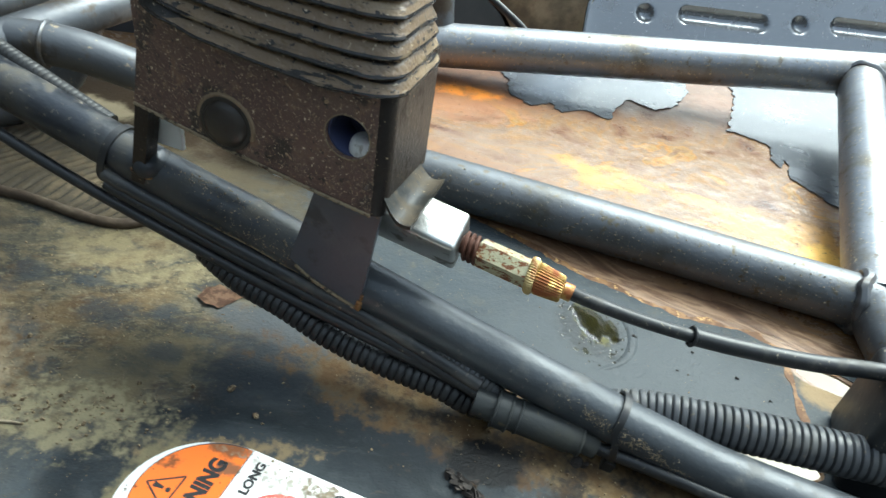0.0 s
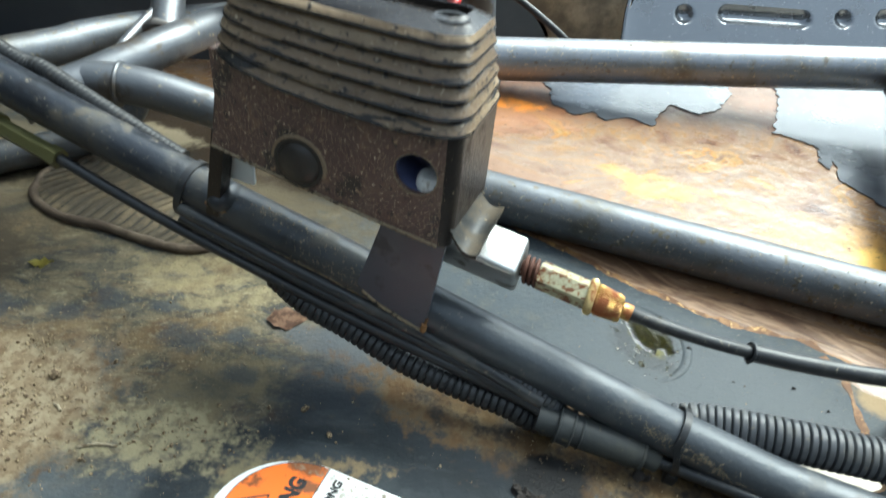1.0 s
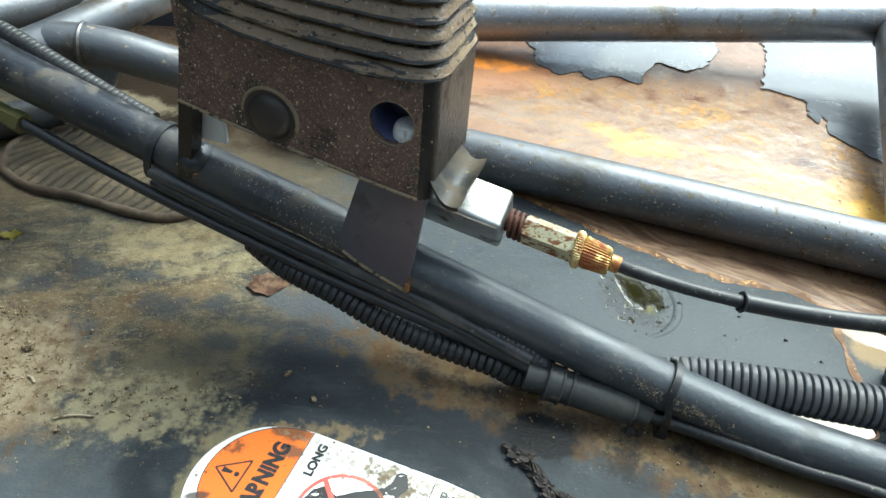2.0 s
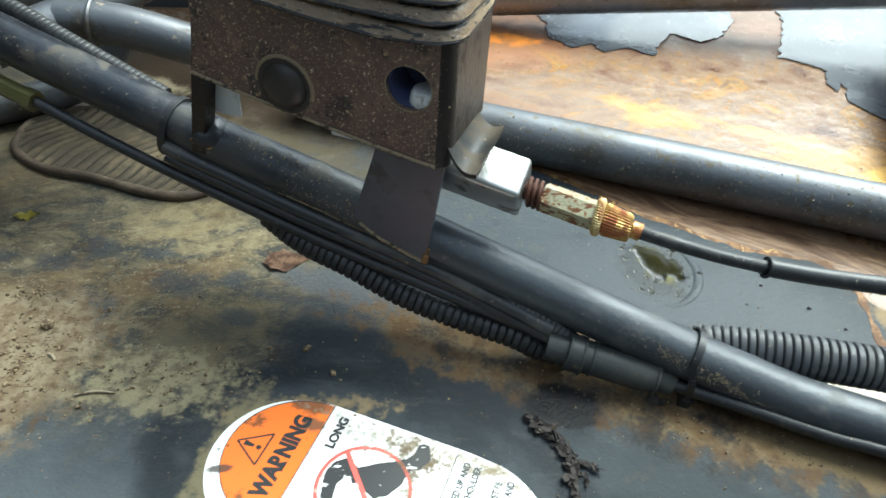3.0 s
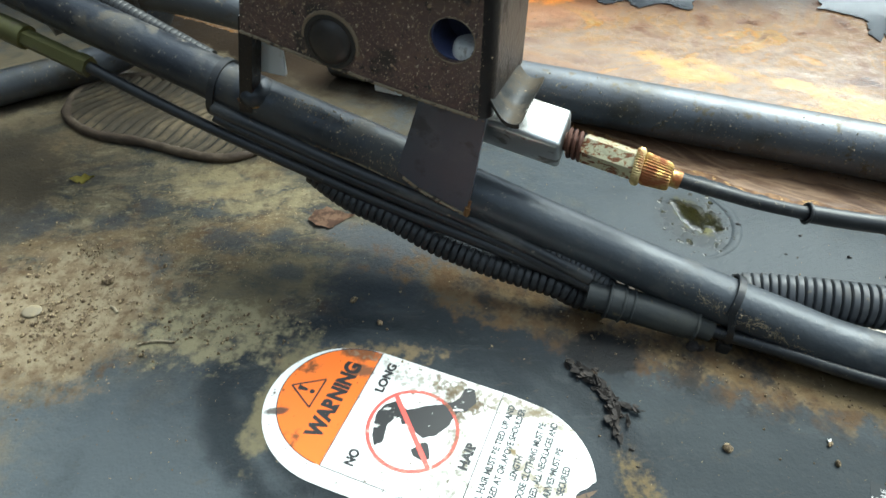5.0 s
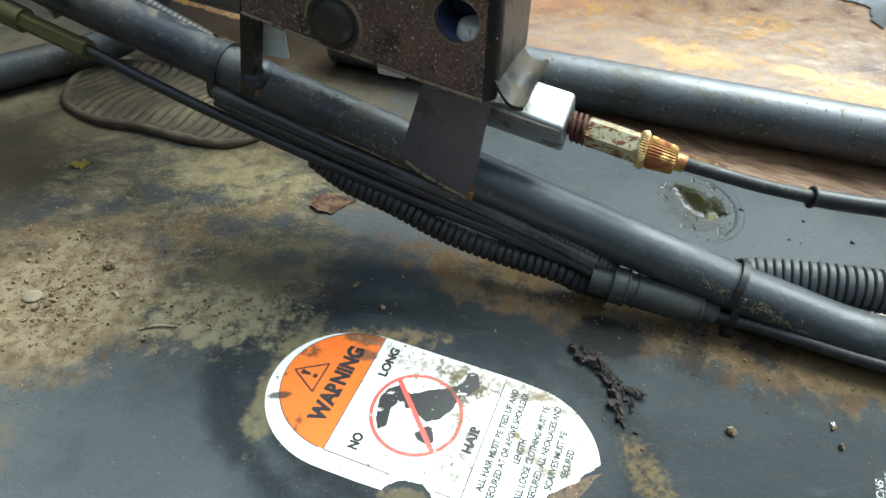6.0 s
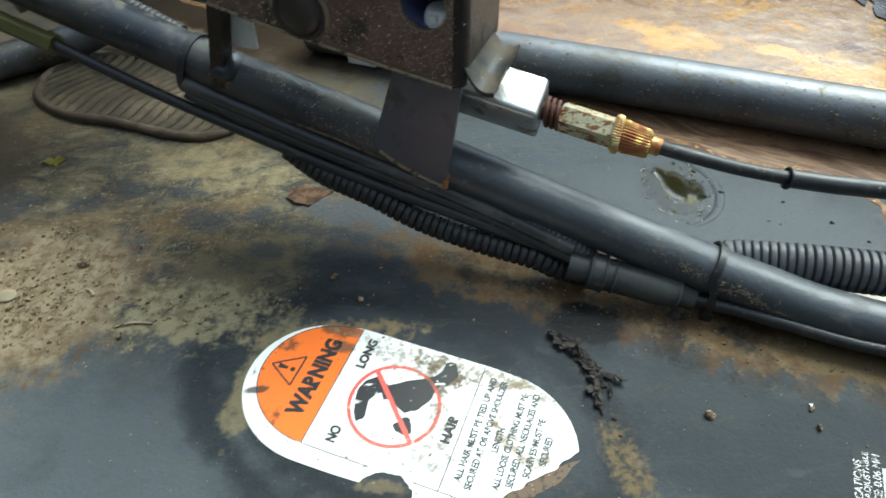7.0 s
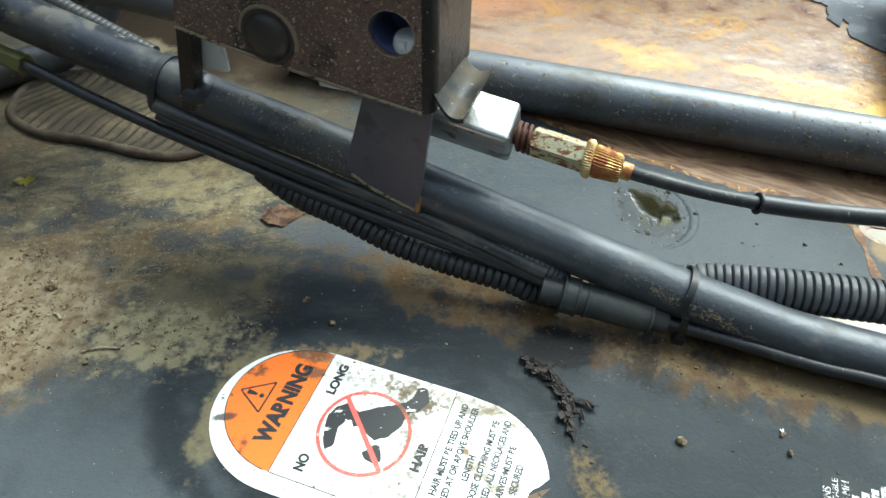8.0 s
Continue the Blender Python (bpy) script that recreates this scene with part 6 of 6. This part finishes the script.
for k in range(400):
    x, y = rnd.gauss(-0.13, 0.08), rnd.gauss(0.06, 0.06)
    clod(grit, x, y, 0.0002 + 0.0008 * rnd.random() ** 4, rnd, 0.0007)
for k in range(500):
    clod(grit, rnd.uniform(-0.25, 0.33), rnd.uniform(-0.14, 0.16), 0.0002 + 0.0005 * rnd.random() ** 3, rnd, 0.0007)
tagged(part("grit", grit, crumb_mat, smooth=False), "fine sand and grit scattered on the pan", "grit", kind="stuff")
pud = bmesh.new()
for px, py, rx, ry, tn, h, sd in ((0.199, 0.104, 0.0095, 0.017, 18, 0.0022, 9.0), (0.209, 0.099, 0.0070, 0.0090, -40, 0.0012, 2.0), (0.2125, 0.092, 0.0035, 0.006, -30, 0.0008, 3.0), (0.190, 0.079, 0.0022, 0.003, 0, 0.0006, 5.0), (0.216, 0.116, 0.002, 0.002, 0, 0.0005, 6.0)):
    rows_ = []
    for f, z in ((1.0, 0.0), (0.95, 0.35), (0.85, 0.65), (0.7, 0.85), (0.45, 0.97), (0.2, 1.0)):
        ring = []
        for k in range(48):
            a = 2 * math.pi * k / 48
            q = f * (1 + 0.3 * noise.noise((math.cos(a) * 1.3, math.sin(a) * 1.3, sd)) + 0.12 * noise.noise((math.cos(a) * 4, math.sin(a) * 4, sd)))
            dx, dy = rx * q * math.cos(a), ry * q * math.sin(a)
            ring.append(pud.verts.new((px + dx * math.cos(radians(tn)) - dy * math.sin(radians(tn)), py + dx * math.sin(radians(tn)) + dy * math.cos(radians(tn)), 0.0009 + h * z)))
        rows_.append(ring)
    for a, b in zip(rows_, rows_[1:]):
        for k in range(48):
            pud.faces.new((a[k], a[(k + 1) % 48], b[(k + 1) % 48], b[k]))
    pud.faces.new(rows_[-1])
    pud.faces.new(rows_[0])
for k in range(150):
    a, d = rnd.uniform(0, 6.28), rnd.uniform(0.004, 0.032)
    px, py, r = 0.199 + d * 0.8 * math.cos(a), 0.098 + d * math.sin(a), 0.0004 + 0.0014 * rnd.random() ** 2
    last_ = None
    for f, z in ((1.0, 0.0), (0.85, 0.45), (0.55, 0.8), (0.2, 0.98)):
        ring = [pud.verts.new((px + r * f * math.cos(0.7854 * q), py + r * f * math.sin(0.7854 * q), 0.0009 + 0.6 * r * z)) for q in range(8)]
        if last_:
            for q in range(8):
                pud.faces.new((last_[q], last_[(q + 1) % 8], ring[(q + 1) % 8], ring[q]))
        last_ = ring
    pud.faces.new(last_)
puddle = part("water_puddle", pud, water)
puddle.visible_shadow = False
tagged(puddle, "small olive puddle with drops on black paint", "puddle")

twig_mat = material("dry_twig", (0.30, 0.25, 0.165), 0.85, layers=[(200, 6, 0.5, 0.65, (0.1, 0.07, 0.04), 0.9, ONE)])
for k, (x0, y0, x1, y1, r) in enumerate(((-0.130, 0.0112, -0.1116, 0.0122, 0.0006), (-0.152, 0.0385, -0.147, 0.034, 0.0008))):
    tw = part("twig", rod([(x0, y0, 0.0016), ((x0 + x1) / 2, (y0 + y1) / 2 + 0.0012, 0.0021), (x1, y1, 0.0016)], r, 7, 0.002), twig_mat)
    tagged(tw, "short dry twig lying in the dust", "twig", "twigs on the pan")
litter_mat = material("plant_fibre", (0.10, 0.075, 0.045), 0.9, layers=[(60, 3, 0.45, 0.55, (0.18, 0.13, 0.08), 0.9, ONE)])
litter = bmesh.new()
for k in range(110):
    x, y, a, h = rnd.gauss(-0.175, 0.035), rnd.gauss(0.04, 0.028), rnd.gauss(0.35, 0.4), rnd.uniform(0.0004, 0.0016)
    p, d = Vector((x, y, 0.0012)), Vector((math.cos(a), math.sin(a), 0)) * h
    sweep(litter, [p - d, p, p + d], rnd.uniform(0.0001, 0.00028), 5)
for k in range(40):
    x, y, a, h = rnd.gauss(-0.09, 0.02), rnd.gauss(0.022, 0.012), rnd.uniform(0, 3.14), rnd.uniform(0.0005, 0.0015)
    p, d = Vector((x, y, 0.0011)), Vector((math.cos(a), math.sin(a), 0)) * h
    sweep(litter, [p - d, p, p + d], rnd.uniform(0.0001, 0.00025), 5)
tagged(part("plant_litter", litter, litter_mat, smooth=False), "dark plant fibres strewn over the sand", "litter", kind="stuff")
bud = bmesh.new()
for a in (-0.5, 0.5):
    sweep(bud, [Vector((0.2134, -0.0626, 0.0014)), Vector((0.2134 + 0.0015 * math.sin(a), -0.0626 + 0.0024, 0.0018))], lambda q: 0.0005 - 0.1 * q, 6)
tagged(part("white_petal", bud, white_plastic), "tiny forked white petal on the paint", "petal")

# ---- behind: suspension, wheel, panels ----
shock = thing("shock_absorber", (0.081, 0.637, -0.04), "red coil spring shock absorber", "shock absorber")
coil = [(0.081 + 0.0223 * math.cos(a), 0.637 + 0.0223 * math.sin(a), -0.023 + 0.0155 * a / (2 * math.pi)) for a in (i * 2 * math.pi / 24 for i in range(24 * 14))]
part("spring", sweep(bmesh.new(), [Vector(p) for p in coil], 0.0054, 10), red_paint, shock, "red painted coil spring")
part("damper", rod([(0.081, 0.637, -0.06), (0.081, 0.637, 0.3)], 0.0105, 20), rubber, shock)


def wheel():
    w = thing("wheel", (0.14, 0.76, -0.2), "dusty brown tyre on a dark rim", "wheel")
    bm, rings = bmesh.new(), []
    c, axd = Vector((0.142, 0.78, -0.09)), Vector((0.12, -1, 0)).normalized()
    e1, e2 = axd.cross(Vector((0, 0, 1))).normalized(), Vector((0, 0, 1))
    prof = [(0.115, -0.05), (0.15, -0.075), (0.22, -0.08), (0.252, -0.06), (0.258, 0.0), (0.252, 0.06), (0.22, 0.08), (0.15, 0.075), (0.115, 0.05)]
    for k in range(64):
        a = 2 * math.pi * k / 64
        d = e1 * math.cos(a) + e2 * math.sin(a)
        rings.append([bm.verts.new(c + d * r + axd * h) for r, h in prof])
    for k in range(64):
        a, b = rings[k], rings[(k + 1) % 64]
        for j in range(len(prof) - 1):
            bm.faces.new((a[j], a[j + 1], b[j + 1], b[j]))
    part("tyre", bm, tyre_mat, w, "dusty brown tyre")
    bm = bmesh.new()
    sweep(bm, [c - axd * 0.05, c - axd * 0.03, c + axd * 0.03, c + axd * 0.05], 0.11, 48)
    part("rim", bm, bulk_mat, w)


wheel()
panel = thing("slotted_panel", (0.6, 0.61, -0.07), "grey-black pressed panel with slots and round holes", "panel")


def at_panel(x, w, d):
    """Across the panel, up its slope and into it."""
    return Vector((x * 1.025, 0.66 + 0.625 * w + 0.78 * d, 0.78 * w - 0.625 * d))


def dish(x, w):
    """How deep the sheet is pressed in at a place: round dishes and long slots in turn."""
    deep = 0.0
    for i in range(4):
        cx, cw = 0.402 + 0.2195 * i, 0.034 + 0.009 * i
        ux = min(max(x, cx + 0.058), cx + 0.162)
        for d in (math.hypot(x - cx, w - cw), math.hypot(x - ux, w - cw - 0.0045)):
            deep = max(deep, 1.0 - (d / 0.0132) ** 2)
    return 0.0085 * deep


bm, rows_ = bmesh.new(), []
# sheet carried on unseen up to w 0.42, to block low back light
left_edge = [(-0.22, 0.30), (0.03, 0.325), (0.046, 0.333), (0.064, 0.352), (0.085, 0.365), (0.42, 0.38)]
for j in range(121):
    w = -0.22 + 0.20 * j / 20 if j <= 20 else (-0.02 + 0.12 * (j - 20) / 80 if j <= 100 else 0.10 + 0.32 * (j - 100) / 20)
    (w0, x0), (w1, x1) = next(((a, b) for a, b in zip(left_edge, left_edge[1:]) if w <= b[0] + 1e-9), (left_edge[-2], left_edge[-1]))
    xl = x0 + (x1 - x0) * (w - w0) / (w1 - w0)
    rows_.append([bm.verts.new(at_panel(xl + (1.12 - xl) * i / 360, w, dish(xl + (1.12 - xl) * i / 360, w) - 0.002 * math.exp(-i / 4))) for i in range(361)])
for a, b in zip(rows_, rows_[1:]):
    for i in range(360):
        bm.faces.new((a[i], a[i + 1], b[i + 1], b[i]))
part("sheet", bm, panel_mat, panel)
part("rolled_edge", sweep(bmesh.new(), spline([at_panel(x, w, 0.001) for w, x in left_edge], 0.006), 0.003, 8), panel_mat, panel)
bulk = thing("bulkhead", (-0.4, 0.5, 0.0), "dark plastic front bulkhead", "bulkhead")
part("sheet", cuboid(lambda x, y, z: Vector((x, y, z)), -1.2, -0.03, 0.50, 0.515, -0.002, 0.45, 0.004), bulk_mat, bulk)
part("sheet", cuboid(lambda x, y, z: Vector((x, y, z)), -0.03, 0.03, 0.60, 0.615, -0.1, 0.45, 0.004), bulk_mat, bulk)
part("ledge", cuboid(lambda x, y, z: Vector((x, y, z)), -0.14, -0.03, 0.485, 0.5, 0.095, 0.105, 0.003), bulk_mat, bulk)
brown = part("brown_hose", rod([(-0.55, 0.46, 0.03), (-0.378, 0.47, 0.085), (-0.297, 0.48, 0.105), (-0.15, 0.488, 0.16)], 0.011, 16), tyre_mat)
tagged(brown, "dusty brown hose along the bulkhead", "hose")
lead = part("brake_hose", rod([(0.0082, 0.5858, 0.0478), (0.0516, 0.597, 0.080), (0.1034, 0.5942, 0.0856), (0.1566, 0.5816, 0.0688), (0.2098, 0.5606, 0.0394), (0.2434, 0.5522, 0.0142)], 0.0042, 12), rubber)
tagged(lead, "thin black brake hose in an arc", "hose")
thin = part("pull_wire", rod([(-0.168, 0.236, 0.108), (-0.151, 0.298, 0.124), (-0.121, 0.368, 0.138), (-0.08, 0.45, 0.155)], 0.0036, 14), tube_worn)
tagged(thin, "thin grey pull wire between the tubes", "wire")
